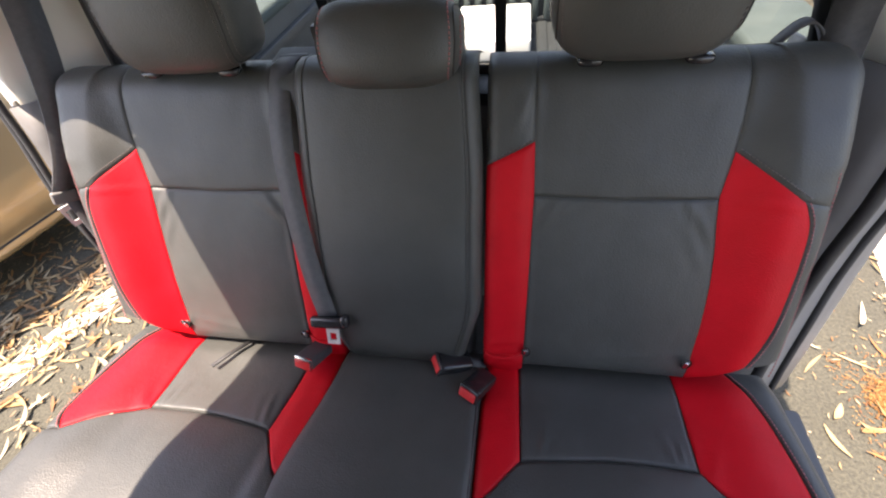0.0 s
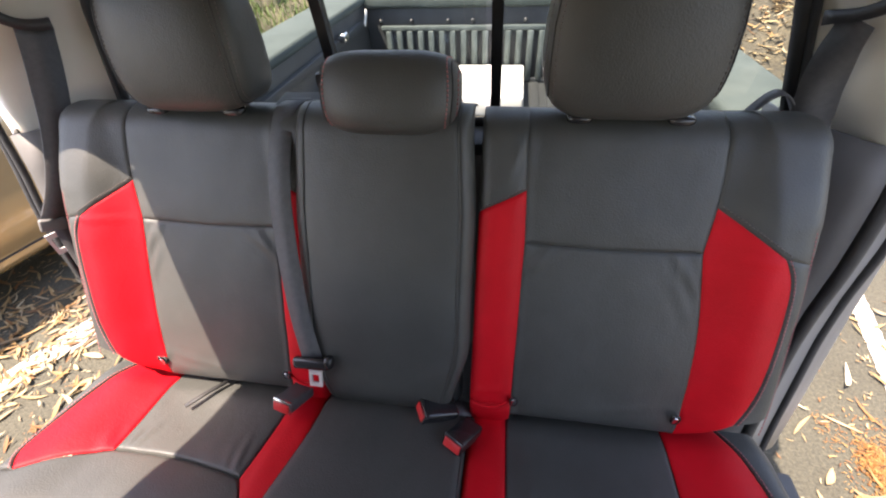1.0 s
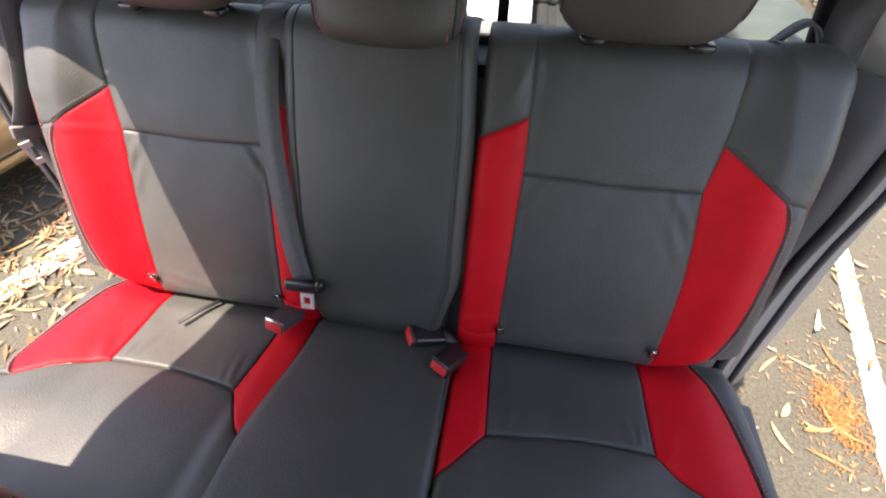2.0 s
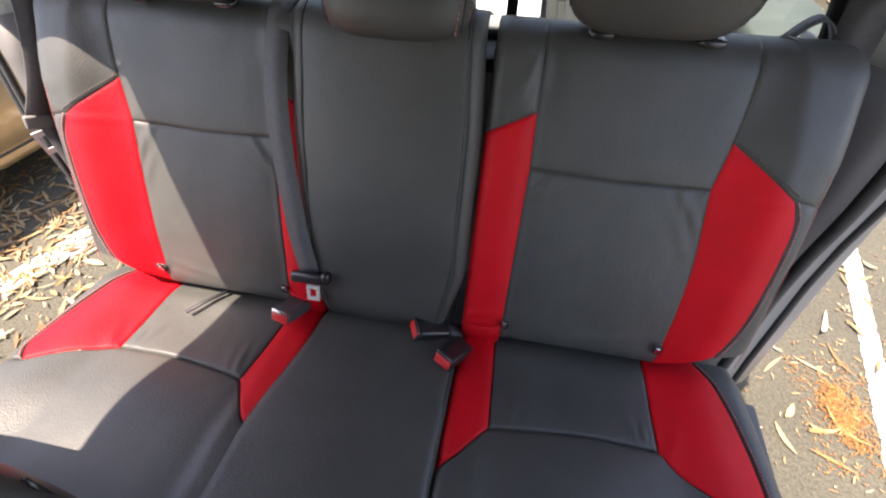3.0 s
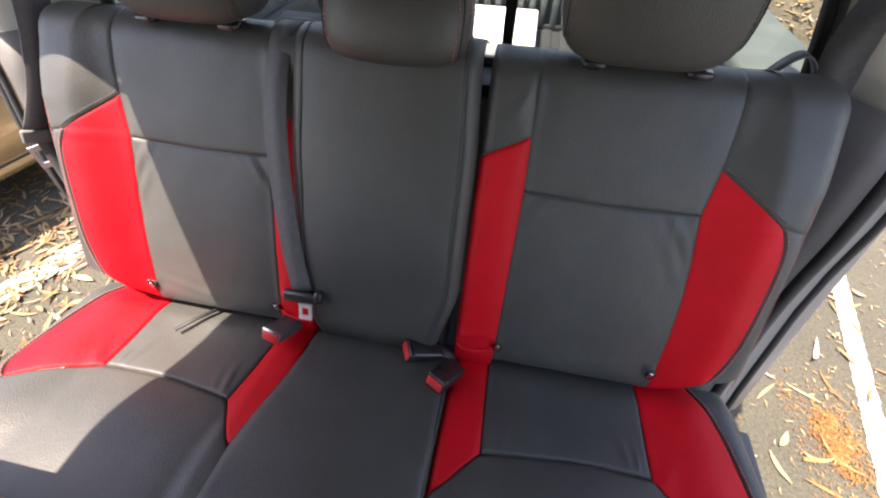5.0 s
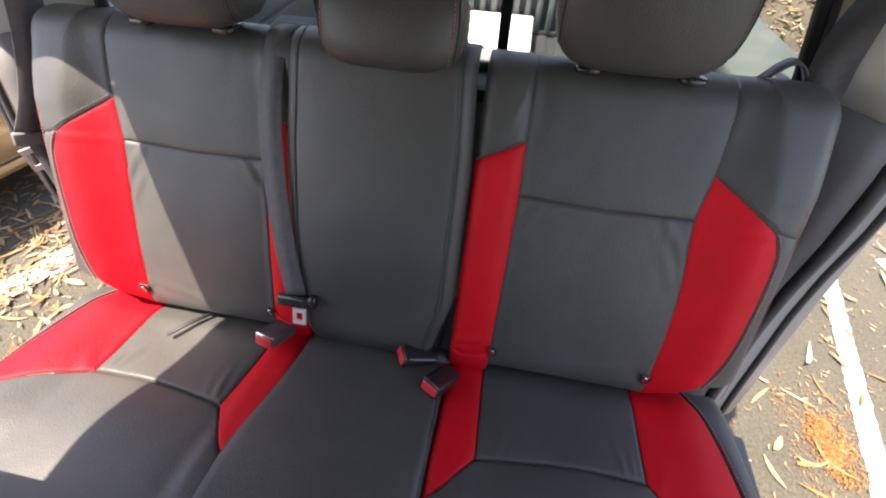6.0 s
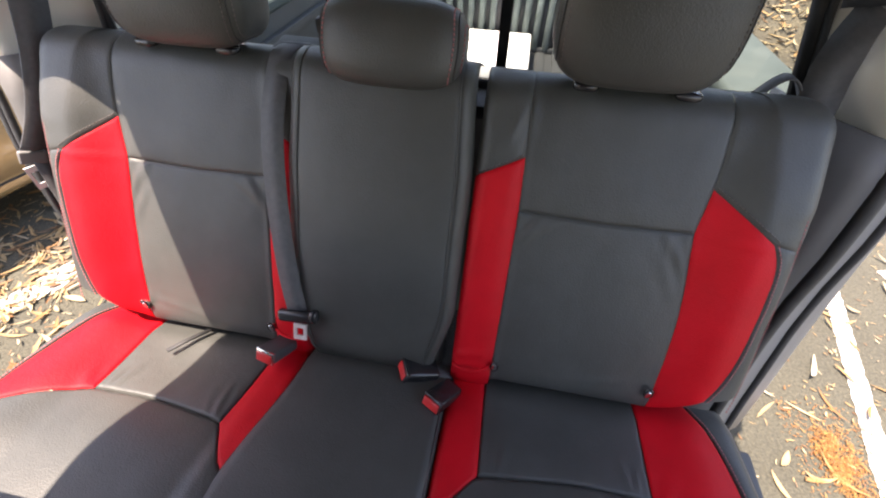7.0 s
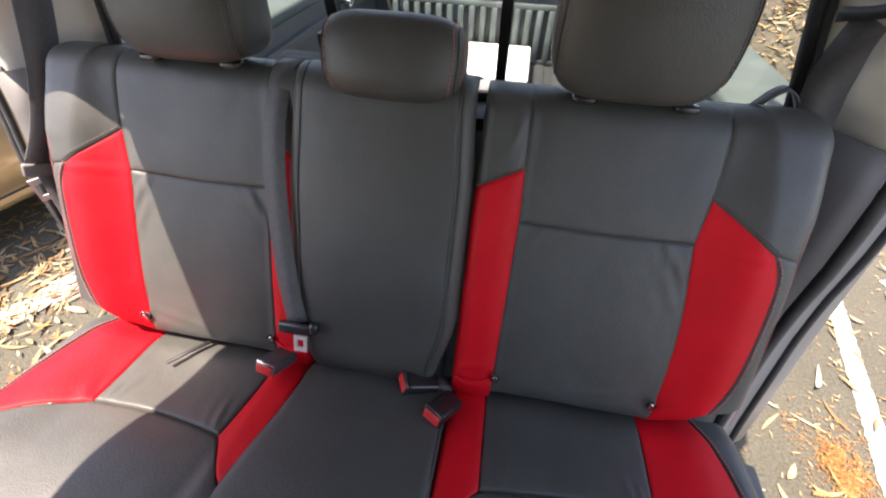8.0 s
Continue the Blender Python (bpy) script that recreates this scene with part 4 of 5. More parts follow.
# ---------------------------------------------------------------- rear seat
def rear_outer(parent, sign, at):
    """Backrest and cushion panels of one outer place; sign 1 is the passenger-side half."""
    back, cush = outer_back(sign), outer_cushion(sign)
    UM = 0.648
    def add(name, data, mat, label="", toward=EYE_SIDE):
        return part(name, shift(facing(data, toward), at), M[mat], parent, label)
    inset = 0.010 if sign < 0 else 0.0
    ins_r = smooth_line([(0.490 - inset, 0.015, 0), (0.491 - inset, 0.20, 0), (0.475, 0.345, 0)], 20)
    ins_r = [p.to_2d() for p in ins_r]
    up_r = [p.to_2d() for p in smooth_line([(0.475, 0.345, 0), (0.482, 0.405, 0), (0.484, 0.460, 0), (0.482, 0.530, 0), (0.480, 0.665, 0)], 24)]
    wr = [(0.235, 0.315, 0.9, 0.030, 0.012, 0.0030), (0.455, 0.315, -1.0, 0.045, 0.012, 0.0019), (0.440, 0.325, -1.3, 0.03, 0.008, 0.0013), (0.26, 0.325, 0.7, 0.03, 0.008, 0.0018), (0.40, 0.06, 0.2, 0.06, 0.012, 0.0012), (0.455, 0.27, -1.1, 0.035, 0.012, 0.0014)]
    add("lower_insert", sheet(back, [(0.209, 0.015), (0.211, 0.345)], ins_r, [(0.209, 0.015), (0.490 - inset, 0.015)], [(0.211, 0.345), (0.34, 0.341), (0.475, 0.345)], 46, 52, creases=wr), "black")
    add("upper_insert", sheet(back, [(0.211, 0.345), (0.205, 0.50), (0.203, 0.665)], up_r, [(0.211, 0.345), (0.34, 0.341), (0.475, 0.345)], [(0.203, 0.665), (0.480, 0.665)], 42, 50, seams="lrb"), "black")
    red_out = [p.to_2d() for p in smooth_line([(0.565, 0.074, 0), (0.575, 0.115, 0), (0.584, 0.190, 0), (0.586, 0.280, 0), (0.584, 0.325, 0), (0.574, 0.352, 0)], 26)]
    red_in = ins_r + up_r[1:6]
    tip = up_r[5]
    add("red_bolster", sheet(back, red_in, red_out, [(0.490 - inset, 0.015), (0.530, 0.046), (0.565, 0.074)], [tip, (0.574, 0.352)], 22, 58, creases=[(0.53, 0.345, 0.02, 0.05, 0.010, 0.0016), (0.50, 0.12, 0.7, 0.03, 0.02, 0.001)], depth=0.0016), "red", "bright red leather bolster panel")
    add("bolster_edge", sheet(back, red_out, [(UM, 0.105), (UM, 0.338)], [(0.565, 0.074), (UM, 0.105)], [(0.574, 0.352), (UM, 0.338)], 22, 40, seams="lt", depth=0.0016), "black")
    add("shoulder", sheet(back, up_r[5:], [(UM, 0.338), (UM, 0.665)], [tip, (0.574, 0.352), (UM, 0.338)], [(0.480, 0.665), (UM, 0.665)], 34, 44, seams="lb", depth=0.0018, creases=[(0.61, 0.40, 0.3, 0.03, 0.015, 0.0012)]), "black")
    add("red_strip", sheet(back, [(0.122, 0.045), (0.122, 0.385)], [(0.209, 0.045), (0.211, 0.345), (0.208, 0.428)], [(0.122, 0.045), (0.209, 0.045)], [(0.122, 0.385), (0.208, 0.428)], 16, 44, seams="rbt", creases=[(0.17, 0.33, 0.3, 0.05, 0.010, 0.0022), (0.17, 0.30, 0.15, 0.04, 0.010, 0.0012), (0.165, 0.075, 0.2, 0.05, 0.010, 0.0018)]), "red", "bright red leather inner strip")
    add("strip_top", sheet(back, [(0.122, 0.385), (0.122, 0.665)], [(0.208, 0.428), (0.205, 0.50), (0.203, 0.665)], [(0.122, 0.385), (0.208, 0.428)], [(0.122, 0.665), (0.203, 0.665)], 16, 36, seams="rb", creases=[(0.188, 0.47, 1.2, 0.04, 0.008, 0.0030), (0.17, 0.455, 1.0, 0.03, 0.008, 0.0020)]), "black")
    add("red_strip_foot", sheet(back, [(0.122, 0.0), (0.122, 0.045)], [(0.209, 0.0), (0.209, 0.045)], [(0.122, 0.0), (0.209, 0.0)], [(0.122, 0.045), (0.209, 0.045)], 16, 8, seams="rt"), "red")
    add("hem_piping", tube([back(0.136 + 0.072 * k / 14, 0.047 - 0.010 * math.sin(math.pi * k / 14) + 0.006 * k / 14, 0.001) for k in range(15)], 0.0030, 7), "red")
    # body behind the panels
    x0, x1 = sorted((sign * 0.142, sign * 0.585))
    bm = box(x0, x1, -0.075, -0.012, 0.0, 0.535, 0.03, 3)
    m = Matrix.Translation((0, 0, CREASE)) @ Matrix.Rotation(-LEAN, 4, "X") @ Matrix.Translation((0, 0.105, 0))
    part("backrest_body", place(bm, Matrix.Translation(-Vector(at)) @ m), M["black"], parent)
    # stitching on the borders
    add("stitching", stitches(back, [(p[0] + 0.004, p[1] + 0.002) for p in red_out]), "thread_red", "red contrast stitching")
    add("stitching", stitches(back, [(tip[0] + 0.004, tip[1] + 0.004), (0.581, 0.357)]), "thread_grey")
    add("stitching", stitches(back, [(0.126, 0.391), (0.206, 0.432)]), "thread_grey")
    add("stitching", stitches(back, [(0.612, 0.06), (0.612, 0.40)], lift=0.0018), "thread_red")
    # cushion
    xs = 0.224 if sign < 0 else 0.207
    gap = 0.150 if sign < 0 else 0.120
    mid_red = (0.182, -0.226) if sign < 0 else (0.165, -0.215)
    seam = [p.to_2d() for p in smooth_line([(xs, -0.164, 0), (0.27, -0.156, 0), (0.36, -0.146, 0), (0.475, -0.148, 0)], 20)]
    lo = [(0.203, 0.035), (0.480, 0.035)]
    add("cushion_insert", sheet(cush, [(xs, -0.164), (0.203, 0.035)], [(0.475, -0.148), (0.480, 0.035)], seam, lo, 44, 34, creases=[(0.245, -0.125, 1.4, 0.03, 0.008, 0.0024), (0.265, -0.135, 1.2, 0.022, 0.007, 0.0018), (0.44, -0.12, 1.8, 0.03, 0.008, 0.0022), (0.455, -0.13, 1.5, 0.02, 0.006, 0.0016)], seams="lrb", depth=0.006, puff=0.003), "black")
    add("cushion_red_strip", sheet(cush, [(gap, -0.255), (gap - 0.02, 0.035)], [(xs, -0.164), (0.203, 0.035)], [(gap, -0.255), mid_red, (xs, -0.164)], [(gap - 0.02, 0.035), (0.203, 0.035)], 14, 36, seams="rb"), "red", "bright red leather cushion strip")
    if sign < 0:
        edge_in = [(0.598, -0.209), (0.616, -0.188), (0.622, -0.165), (0.612, -0.090), (0.598, -0.02), (0.582, 0.035)]
        diag = [(0.475, -0.148), (0.500, -0.158), (0.540, -0.176), (0.598, -0.209)]
    else:
        edge_in = [(0.602, -0.240), (0.606, -0.165), (0.600, -0.080), (0.588, -0.02), (0.568, 0.035)]
        diag = [(0.475, -0.148), (0.494, -0.175), (0.522, -0.196), (0.560, -0.220), (0.602, -0.240)]
    edge_in = [p.to_2d() for p in smooth_line([(*p, 0) for p in edge_in], 22)]
    diag = [p.to_2d() for p in smooth_line([(*p, 0) for p in diag], 16)]
    tip_c = tuple(diag[-1])
    add("cushion_red_bolster", sheet(cush, [(0.475, -0.148), (0.480, 0.035)], edge_in, diag, [(0.480, 0.035), tuple(edge_in[-1])], 22, 34, seams="lrb", puff=0.003, creases=[(0.50, -0.13, 1.2, 0.03, 0.012, 0.0020)]), "red", "bright red leather cushion bolster")
    um = 0.70
    yo = tip_c[1] - 0.012
    add("cushion_edge", sheet(cush, edge_in, [(um, yo), (um, 0.035)], [tip_c, (um, yo)], [tuple(edge_in[-1]), (um, 0.035)], 18, 30, seams="lb", depth=0.005), "black")
    top = [(gap, -0.255), mid_red] + list(seam) + list(diag[1:]) + [(um, yo)]
    add("cushion_front", sheet(cush, [(gap, -0.62), (gap, -0.255)], [(um, -0.62), (um, yo)], [(gap, -0.62), (um, -0.62)], top, 64, 44, seams="t", depth=0.006, puff=0.005), "black")
    add("stitching", stitches(cush, [(p[0] + 0.004, p[1]) for p in edge_in]), "thread_red")
    x0, x1 = sorted((sign * 0.145, sign * 0.62))
    part("cushion_base", place(box(x0, x1, -0.43, 0.05, 0.60, 0.765, 0.03, 3), Matrix.Translation(-Vector(at))), M["black"], parent)
    part("seat_leg", place(box(min(sign * 0.3, sign * 0.36), max(sign * 0.3, sign * 0.36), -0.35, 0.02, 0.468, 0.61, 0.01), Matrix.Translation(-Vector(at))), M["plastic"], parent)
    # zip pulls where backrest covers close
    for u in (0.214, 0.482):
        p = back(u, 0.058, 0.006)
        ring = tube([p + Vector((0.006 * math.cos(a), -0.003, 0.012 * math.sin(a))) for a in [k * math.pi / 6 for k in range(13)]], 0.0022, 6)
        add("zip_pull", ring, "gloss", "small glossy zip pull")
        s = superbox(0.012, 0.010, 0.020, 4, 8, 12)
        add("zip_slider", ([v + p + Vector((0, 0, -0.004)) for v in s[0]], s[1]), "chrome")


AT_L, AT_R = (-0.25, -0.1, 0.468), (0.38, -0.1, 0.468)
seat_left = thing("rear_seat", AT_L, "black and red leather double rear seat section, sunlit", "car seat", "rear bench sections")
seat_right = thing("rear_seat", AT_R, "black and red leather single rear seat section, shaded", "car seat", "rear bench sections")
rear_outer(seat_left, -1, AT_L)
rear_outer(seat_right, 1, AT_R)


def rear_middle(parent, at):
    def add(name, data, mat, label=""):
        return part(name, shift(facing(data, EYE_SIDE), at), M[mat], parent, label)
    a, b = -0.018 - 0.175, -0.018 + 0.175
    e0, e1 = -0.018 - 0.128, -0.018 + 0.128
    add("middle_back", sheet(middle_back, [(e0, 0.0), (e0, 0.66)], [(e1, 0.0), (e1, 0.66)], [(e0, 0.0), (e1, 0.0)], [(e0, 0.66), (e1, 0.66)], 40, 60, seams="lr", depth=0.0018, creases=[(0.08, 0.10, 0.5, 0.05, 0.014, 0.0018), (-0.10, 0.10, -0.5, 0.05, 0.014, 0.0018)]), "black")
    add("middle_side", sheet(middle_back, [(a, 0.0), (a, 0.66)], [(e0, 0.0), (e0, 0.66)], [(a, 0.0), (e0, 0.0)], [(a, 0.66), (e0, 0.66)], 10, 40, seams="r", depth=0.0018, puff=0.002), "black")
    add("middle_side", sheet(middle_back, [(e1, 0.0), (e1, 0.66)], [(b, 0.0), (b, 0.66)], [(e1, 0.0), (b, 0.0)], [(e1, 0.66), (b, 0.66)], 10, 40, seams="l", depth=0.0018, puff=0.002), "black")
    for e in (e0, e1):
        add("piping", tube([middle_back(e, s / 30 * 0.64, 0.0005) for s in range(31)], 0.0015, 6), "black")
    add("middle_cushion", sheet(middle_cushion, [(a, -0.62), (a, 0.035)], [(b, -0.62), (b, 0.035)], [(a, -0.62), (b, -0.62)], [(a, 0.035), (b, 0.035)], 44, 60, seams="", puff=0.003), "black")
    for e in (-0.018 - 0.146, -0.018 + 0.146):
        add("piping", tube([middle_cushion(e, 0.02 - s / 30 * 0.5, 0.001) for s in range(31)], 0.0020, 6), "gloss")
    bm = box(-0.155, 0.118, -0.075, -0.012, 0.0, 0.53, 0.025, 3)
    m = Matrix.Translation((0, 0, CREASE)) @ Matrix.Rotation(-LEAN, 4, "X") @ Matrix.Translation((0, 0.09, 0))
    part("middle_body", place(bm, Matrix.Translation(-Vector(at)) @ m), M["black"], parent)
    part("middle_base", place(box(-0.155, 0.12, -0.43, 0.05, 0.60, 0.775, 0.03, 3), Matrix.Translation(-Vector(at))), M["black"], parent)
    # plastic bezel on the top edge from which the middle belt runs, and the release lever beside it
    c = on_back(-0.172, 0.548, -0.055)
    bz = part("belt_bezel", place(box(-0.048, 0.048, -0.030, 0.030, -0.012, 0.012, 0.007, 3), Matrix.Translation(c - Vector(at)) @ Matrix.Rotation(radians(6), 4, "X")), M["rubber"], parent, "black plastic belt outlet bezel")
    part("slot", place(box(-0.030, 0.030, -0.004, 0.004, -0.002, 0.003, 0.001), Matrix.Translation(c - Vector(at) + Vector((0, -0.010, 0.0125)))), M["rubber"], bz)
    # small hanging tag strap at the crease
    p, q = on_cushion(-0.362, 0.015, 0.004), on_cushion(-0.402, -0.055, 0.010)
    rb = ribbon([p, p.lerp(q, 0.5) + Vector((0, 0, 0.002)), q], 0.008, 0.003, (1, 0, 0))
    part("strap_end", shift(rb, at), M["rubber"], parent, "short black cover strap")


rear_middle(seat_left, AT_L)


# ---------------------------------------------------------------- headrests
def headrest(x, low, size, depth, outer, label, ahead, lean=LEAN * 0.72, nudge=0.0, gusset=0.80, taper=0.02):
    """Leather headrest on two posts; low: where its foot stands along the backrest."""
    w, h = size
    base = on_back(x, 0.535, -0.03)
    th = thing("headrest", base, label, "headrest", "rear headrests")
    tilt = Matrix.Rotation(-lean, 4, "X")
    def shape(v):
        k = v.z / h + 0.5
        v = Vector((v.x * (0.93 + 0.10 * math.sin(k * math.pi * 0.9) - taper * k ** (2 if outer else 1)), v.y * (1.06 - 0.22 * k), v.z))
        v.y += 0.015 * (2 * v.x / w) ** 2 - 0.010 * math.sin(k * math.pi)
        return v
    v, f = superbox(w, depth, h, 5.0 if outer else 4.6, 36, 64, shape)
    lift = low + h / 2
    m = Matrix.Translation((nudge, -ahead, 0)) @ tilt @ Matrix.Translation((0, 0, lift))
    part("cushion", ([m @ p for p in v], f), M["black"], th)
    # gusset seams on both sides with twin stitching
    for s in (-1, 1):
        for off, mat, rad in ((0.0, "rubber", 0.0013), (0.006, "thread_red", 0.0007 if outer else 0.0012), (-0.006, "thread_red", 0.0007 if outer else 0.0012)):
            loop = []
            n = 46
            for k in range(n + 1):
                a = -math.pi * 0.98 + math.pi * 1.96 * k / n
                e = 2.0 / (5.0 if outer else 4.6)
                cz, cy = math.sin(a), -math.cos(a)
                sz, sy = math.copysign(abs(cz) ** e, cz), math.copysign(abs(cy) ** e, cy)
                xx = s * (w / 2 * gusset + off)
                kx = (1 - abs(2 * xx / w) ** (2 / e)) ** (e / 2)
                loop.append(m @ (shape(Vector((xx, sy * depth / 2 * kx, sz * h / 2 * kx))) + Vector((0, -0.0006 * (1 if cy < 0 else -1), 0))))
            if mat == "rubber":
                part("seam", tube(loop, rad, 5), M[mat], th)
            else:
                verts, faces = [], []
                marks = even(loop, int(sum((b - a).length for a, b in zip(loop, loop[1:])) / 0.006))
                for a_, b_ in zip(marks, marks[1:]):
                    tv, tf = tube([a_, a_.lerp(b_, 0.6)], rad, 4)
                    faces += [tuple(i + len(verts) for i in g) for g in tf]
                    verts += tv
                part("stitching", (verts, faces), M["thread_grey" if mat == "thread_red" and outer else mat], th)
    for s in (-1, 1):
        px = s * (0.069 if outer else 0.05)
        post = part("post", tube([(px, 0.01, -0.06), (px, 0.014, low + 0.04)], 0.006, 12), M["chrome"], th, "chrome headrest post")
        sl = superbox(0.036, 0.026, 0.013, 3, 10, 20)
        part("guide_sleeve", ([p + Vector((px, 0.004 if not outer else -0.028, 0.0145)) for p in sl[0]], sl[1]), M["gloss"], th, "black plastic post sleeve")
    return th


headrest(-0.338, 0.021, (0.222, 0.186), 0.110, True, "large black leather headrest on the sunny side", 0.028, radians(5), 0.020, 0.86, 0.12)
headrest(0.343, 0.021, (0.232, 0.232), 0.110, True, "large black leather headrest with red stitching", 0.028, radians(5), -0.014, 0.935, 0.20)
headrest(-0.002, -0.010, (0.205, 0.115), 0.105, False, "low black leather middle headrest with red stitching", 0.040, gusset=0.93)


# ---------------------------------------------------------------- belts
def buckle(at, forward, label, short=False):
    """A seat belt buckle: housing, rim and red button, on a stub of webbing."""
    th = thing("seat_belt_buckle", at, label, "seat belt buckle", "rear belt buckles")
    f = Vector(forward).normalized()
    side = f.cross(Vector((0, 0, 1))).normalized()
    up = side.cross(f)
    m = Matrix((side, f, up)).transposed().to_4x4() @ Matrix.Scale(0.88, 4)
    part("housing", place(box(-0.022, 0.022, -0.075, 0.0, -0.014, 0.014, 0.006, 3), m), M["gloss" if short else "dark_housing"], th)
    part("rim", place(box(-0.0225, 0.0225, -0.003, 0.0035, -0.0145, 0.0145, 0.003, 2), m), M["gloss" if short else "chrome"], th)
    part("button", place(box(-0.0185, 0.0185, -0.002, 0.0066, -0.0115, 0.0085, 0.002, 2), m), M["button"], th, "red release button")
    part("stub", ribbon([m @ Vector((0, -0.07, 0)), m @ Vector((0, -0.10, -0.004)), m @ Vector((0, -0.135, -0.016))], 0.030, 0.004, side), M["webbing"], th)
    return th


buckle((-0.195, -0.047, 0.855), (-0.22, -0.9, 0.48), "black buckle with red button lying on the red strip")
buckle((0.056, -0.020, 0.847), (-0.85, -0.42, 0.45), "glossy black buckle with red button, turned aside", True)
buckle((0.117, -0.068, 0.842), (-0.50, -0.85, 0.52), "glossy black buckle with red button by the gap", True)


def middle_belt():
    at = on_back(-0.172, 0.555, -0.03)
    th = thing("seat_belt", at, "dark grey webbing belt down the middle backrest", "seat belt", "rear seat belts")
    line = [on_back(-0.178, 0.560, -0.055), on_back(-0.181, 0.552, -0.030), on_back(-0.184, 0.530, 0.000), on_back(-0.184, 0.435, 0.030), on_back(-0.178, 0.322, 0.036), on_back(-0.163, 0.201, 0.038), on_back(-0.147, 0.118, 0.036)]
    pts = smooth_line(line, 40)
    part("webbing", shift(ribbon(pts, 0.036, 0.0022, (1, 0.05, 0)), at), M["webbing"], th)
    c = on_back(-0.147, 0.108, 0.040)
    m = Matrix.Translation(c - at) @ Matrix.Rotation(radians(-3), 4, "Y") @ Matrix.Rotation(-LEAN, 4, "X")
    cover = part("tongue_cover", place(box(-0.034, 0.034, -0.008, 0.008, -0.011, 0.011, 0.006, 3), m), M["gloss"], th, "black plastic tongue grip")
    knob = superbox(0.016, 0.020, 0.024, 3, 10, 16)
    part("stop_knob", ([m @ (p + Vector((0.034, 0, 0.004))) for p in knob[0]], knob[1]), M["gloss"], th)
    tm = Matrix.Translation(on_back(-0.140, 0.078, 0.040) - at) @ Matrix.Rotation(-LEAN, 4, "X")
    part("tongue", frame_plate(0.024, 0.032, 0.013, 0.016, 0.002, tm), M["tongue"], th, "pale metal latch tongue")
    return th


def frame_plate(w, h, iw, ih, t, m):
    """A flat plate in x and z with a rectangular slot."""
    bm = bmesh.new()
    rings = []
    for y in (-t, t):
        for a, b in ((w / 2, h / 2), (iw / 2, ih / 2)):
            rings.append([bm.verts.new((sx * a, y, sz * b)) for sx, sz in ((-1, -1), (1, -1), (1, 1), (-1, 1))])
    o0, i0, o1, i1 = rings
    for k in range(4):
        j = (k + 1) % 4
        bm.faces.new((o0[k], o0[j], i0[j], i0[k]))
        bm.faces.new((o1[j], o1[k], i1[k], i1[j]))
        bm.faces.new((o0[j], o0[k], o1[k], o1[j]))
        bm.faces.new((i0[k], i0[j], i1[j], i1[k]))
    bmesh.ops.recalc_face_normals(bm, faces=bm.faces[:])
    return place(bm, m)


middle_belt()


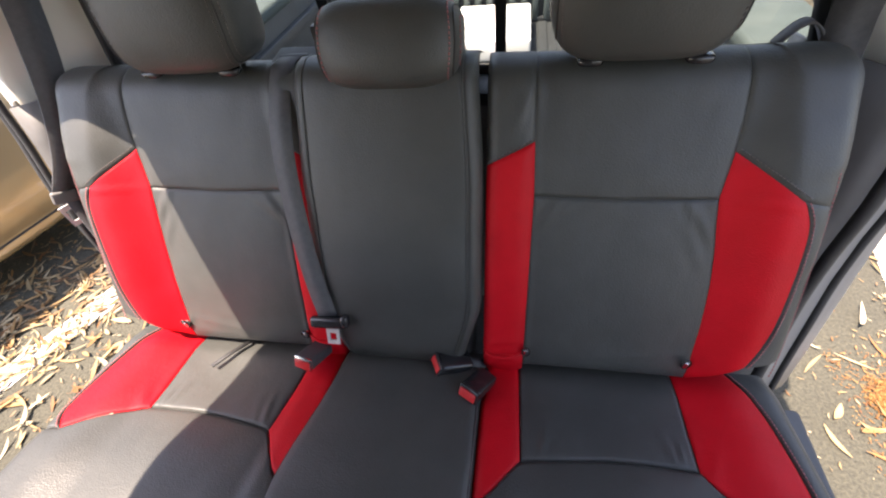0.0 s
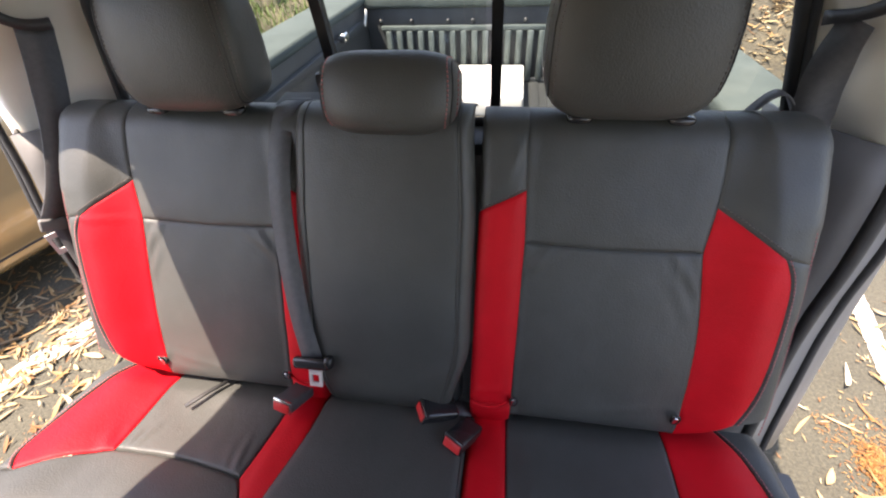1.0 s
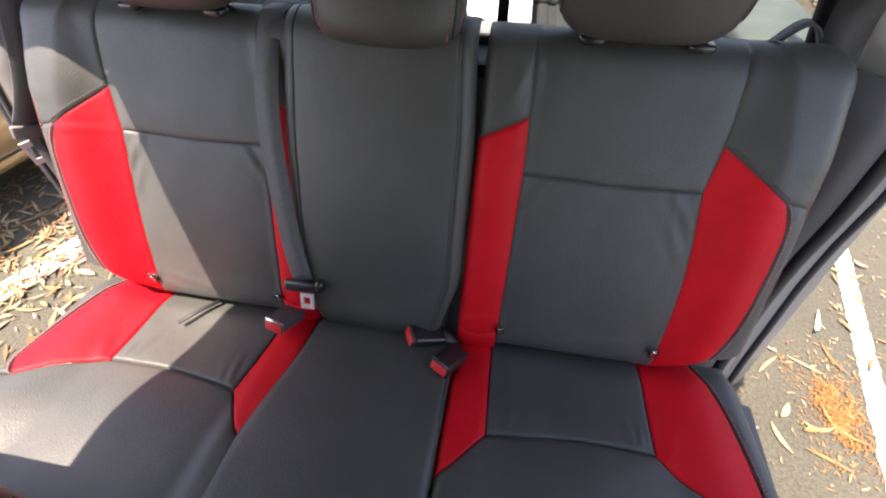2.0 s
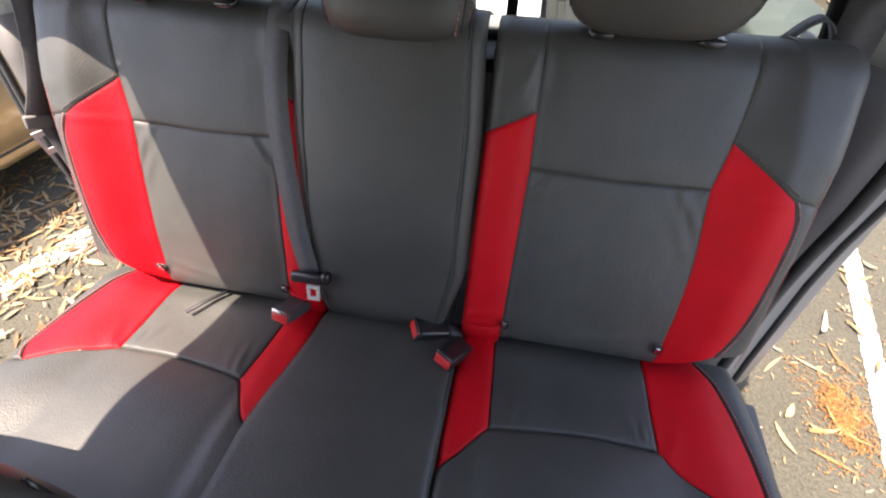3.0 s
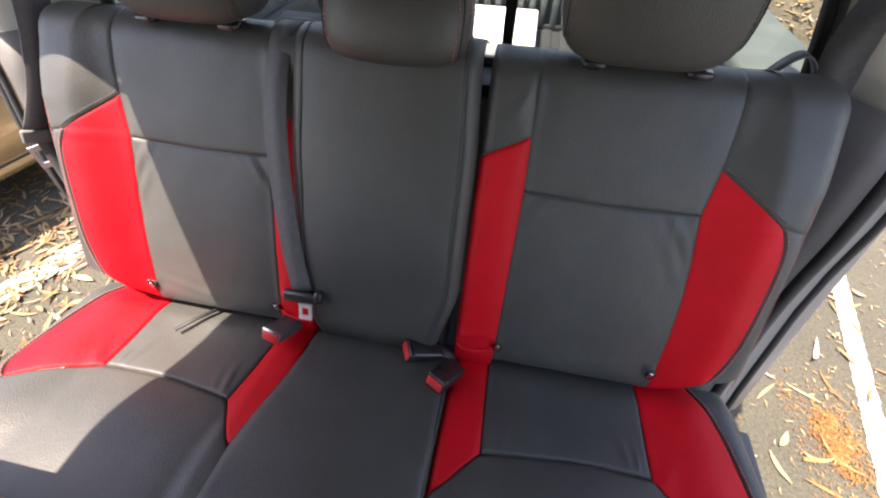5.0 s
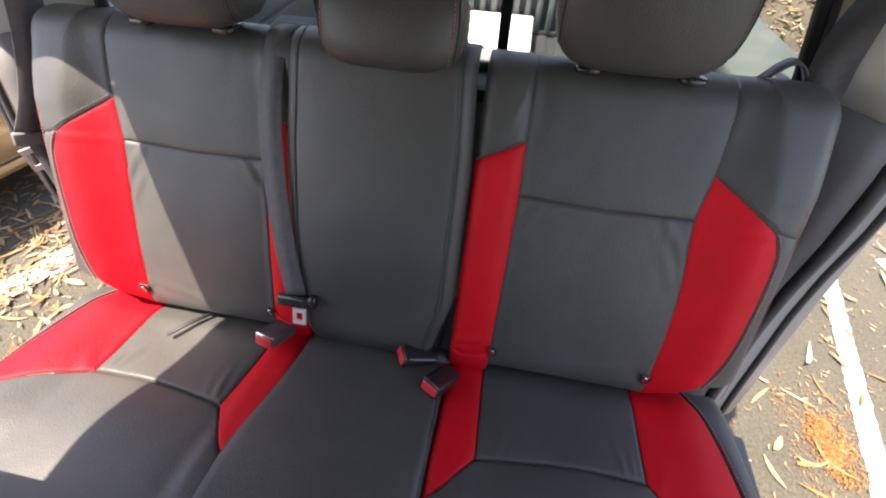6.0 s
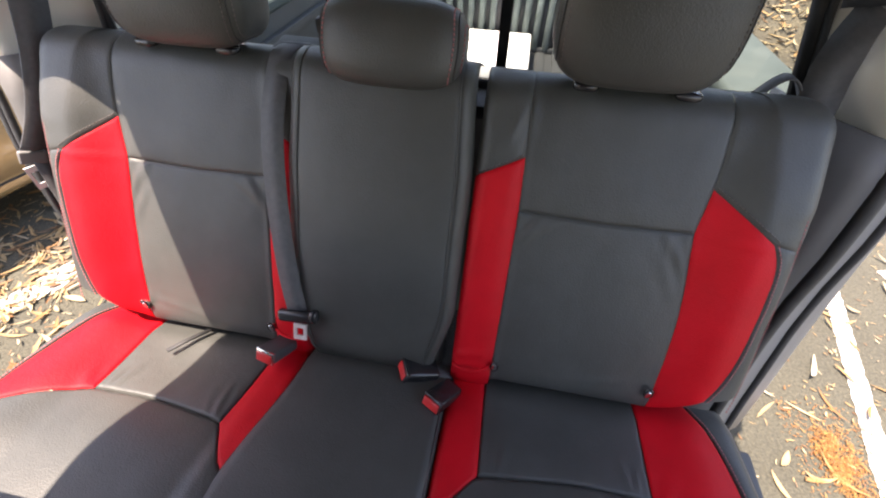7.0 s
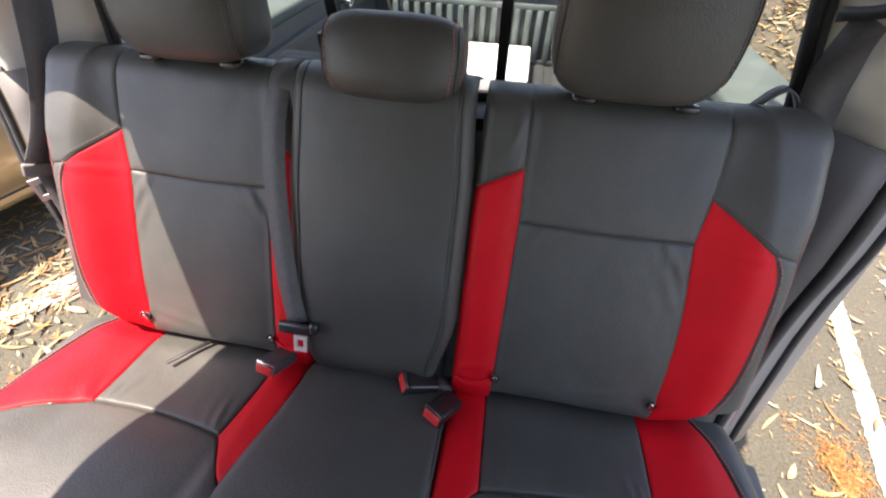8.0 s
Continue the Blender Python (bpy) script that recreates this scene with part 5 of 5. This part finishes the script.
def side_belt(sign, label):
    at = Vector((sign * 0.63, 0.31, 1.40))
    th = thing("seat_belt", at, label, "seat belt", "rear seat belts")
    if sign < 0:
        arm = smooth_line([(-0.630, 0.208, 1.456), (-0.617, 0.236, 1.422), (-0.606, 0.258, 1.409), (-0.590, 0.284, 1.405)], 16)
    else:
        arm = smooth_line([(0.640, 0.196, 1.497), (0.626, 0.232, 1.450), (0.608, 0.268, 1.411), (0.582, 0.312, 1.394)], 16)
    part("belt_guide", shift(ribbon(arm, [0.010] + [0.016] * 14 + [0.018], 0.014, (0, 0, 1)), at), M["plastic"], th, "black belt guide slot")
    if sign < 0:
        line = [(-0.602, 0.262, 1.402), (-0.618, 0.247, 1.33), (-0.642, 0.224, 1.24), (-0.674, 0.192, 1.15), (-0.706, 0.160, 1.085)]
    else:
        line = [(0.604, 0.284, 1.397), (0.609, 0.298, 1.35), (0.620, 0.310, 1.30), (0.634, 0.310, 1.22), (0.638, 0.30, 1.05)]
    pts = smooth_line(line, 30)
    if sign < 0:
        widths, across = [0.052] * 8 + [0.052 - 0.010 * k / 21 for k in range(22)], (0.45, 1, 0.1)
    else:
        # the strap turns flat against the corner as it drops
        widths = [0.046 + 0.010 * ease(0, 12, k) for k in range(30)]
        across = [Vector((-0.45, 1, 0.1)).normalized().lerp(Vector((-1, 0.15, 0)).normalized(), ease(0, 10, k)) for k in range(30)]
    part("webbing", shift(ribbon(pts, widths, 0.0022, across), at), M["webbing"], th)
    if sign < 0:
        tm = Matrix.Translation(Vector((-0.712, 0.156, 1.074)) - at) @ Matrix.Rotation(radians(60), 4, "Z")
        part("tongue_cover", place(box(-0.021, 0.021, -0.006, 0.006, -0.013, 0.013, 0.004, 3), tm @ Matrix.Rotation(radians(18), 4, "Y")), M["dark_trim"], th)
        tn = Matrix.Translation(Vector((-0.722, 0.148, 1.032)) - at) @ Matrix.Rotation(radians(60), 4, "Z")
        part("tongue", frame_plate(0.026, 0.048, 0.014, 0.026, 0.0018, tn), M["tongue"], th, "pale metal latch tongue")
        low = smooth_line([(-0.708, 0.165, 1.075), (-0.696, 0.150, 1.00), (-0.665, 0.12, 0.90), (-0.64, 0.10, 0.80)], 16)
        part("lap_webbing", shift(ribbon(low, 0.030, 0.0022, (0.2, 1, 0)), at), M["webbing"], th)
    return th


side_belt(-1, "grey webbing belt hanging beside the sunny door")
side_belt(1, "grey webbing belt in the shaded corner")


def tether_loop():
    at = Vector((0.575, 0.30, 1.27))
    th = thing("tether_loop", at, "black fabric pull loop on the seat shoulder", "strap")
    arc = [Vector((0.546 + 0.066 * k / 14, 0.325, 1.258 + 0.032 * math.sin(math.pi * k / 14))) for k in range(15)]
    part("loop", shift(ribbon(arc, 0.022, 0.003, (0, 1, 0)), at), M["webbing"], th)
    return th


tether_loop()


# ---------------------------------------------------------------- front seats
def front_seat(x, rear, lean, label):
    at = Vector((x, rear - 0.35, 0.468))
    th = thing("front_seat", at, label, "car seat", "front seats")
    b = superbox(0.50, 0.15, 0.62, 5, 30, 48, lambda v: Vector((v.x * (1 - 0.16 * ease(0.0, 0.31, v.z)), v.y, v.z)))
    m = Matrix.Translation(Vector((x, rear - 0.085, 0.80)) - at) @ Matrix.Rotation(-lean, 4, "X")
    back = part("backrest", ([m @ v for v in b[0]], b[1]), M["black"], th)
    for s in (-1, 1):
        line = [m @ Vector((s * 0.222 * (1 - 0.16 * ease(0.0, 0.31, z)), 0.055, z)) for z in [-0.26 + 0.52 * k / 20 for k in range(21)]]
        part("seam", tube(line, 0.003, 6), M["gloss"], back)
    c = superbox(0.50, 0.50, 0.16, 5, 20, 40)
    part("cushion", ([v + Vector((x, rear - 0.40, 0.66)) - at for v in c[0]], c[1]), M["black"], th)
    part("base", place(box(-0.2, 0.2, -0.15, 0.2, 0.0, 0.13, 0.02), Matrix.Translation((0, 0, 0))), M["plastic"], th)
    return th


front_seat(-0.455, -0.385, radians(10), "black leather front seat in front of the sunny side")
front_seat(0.430, -0.512, radians(12), "black leather front seat in the shade")
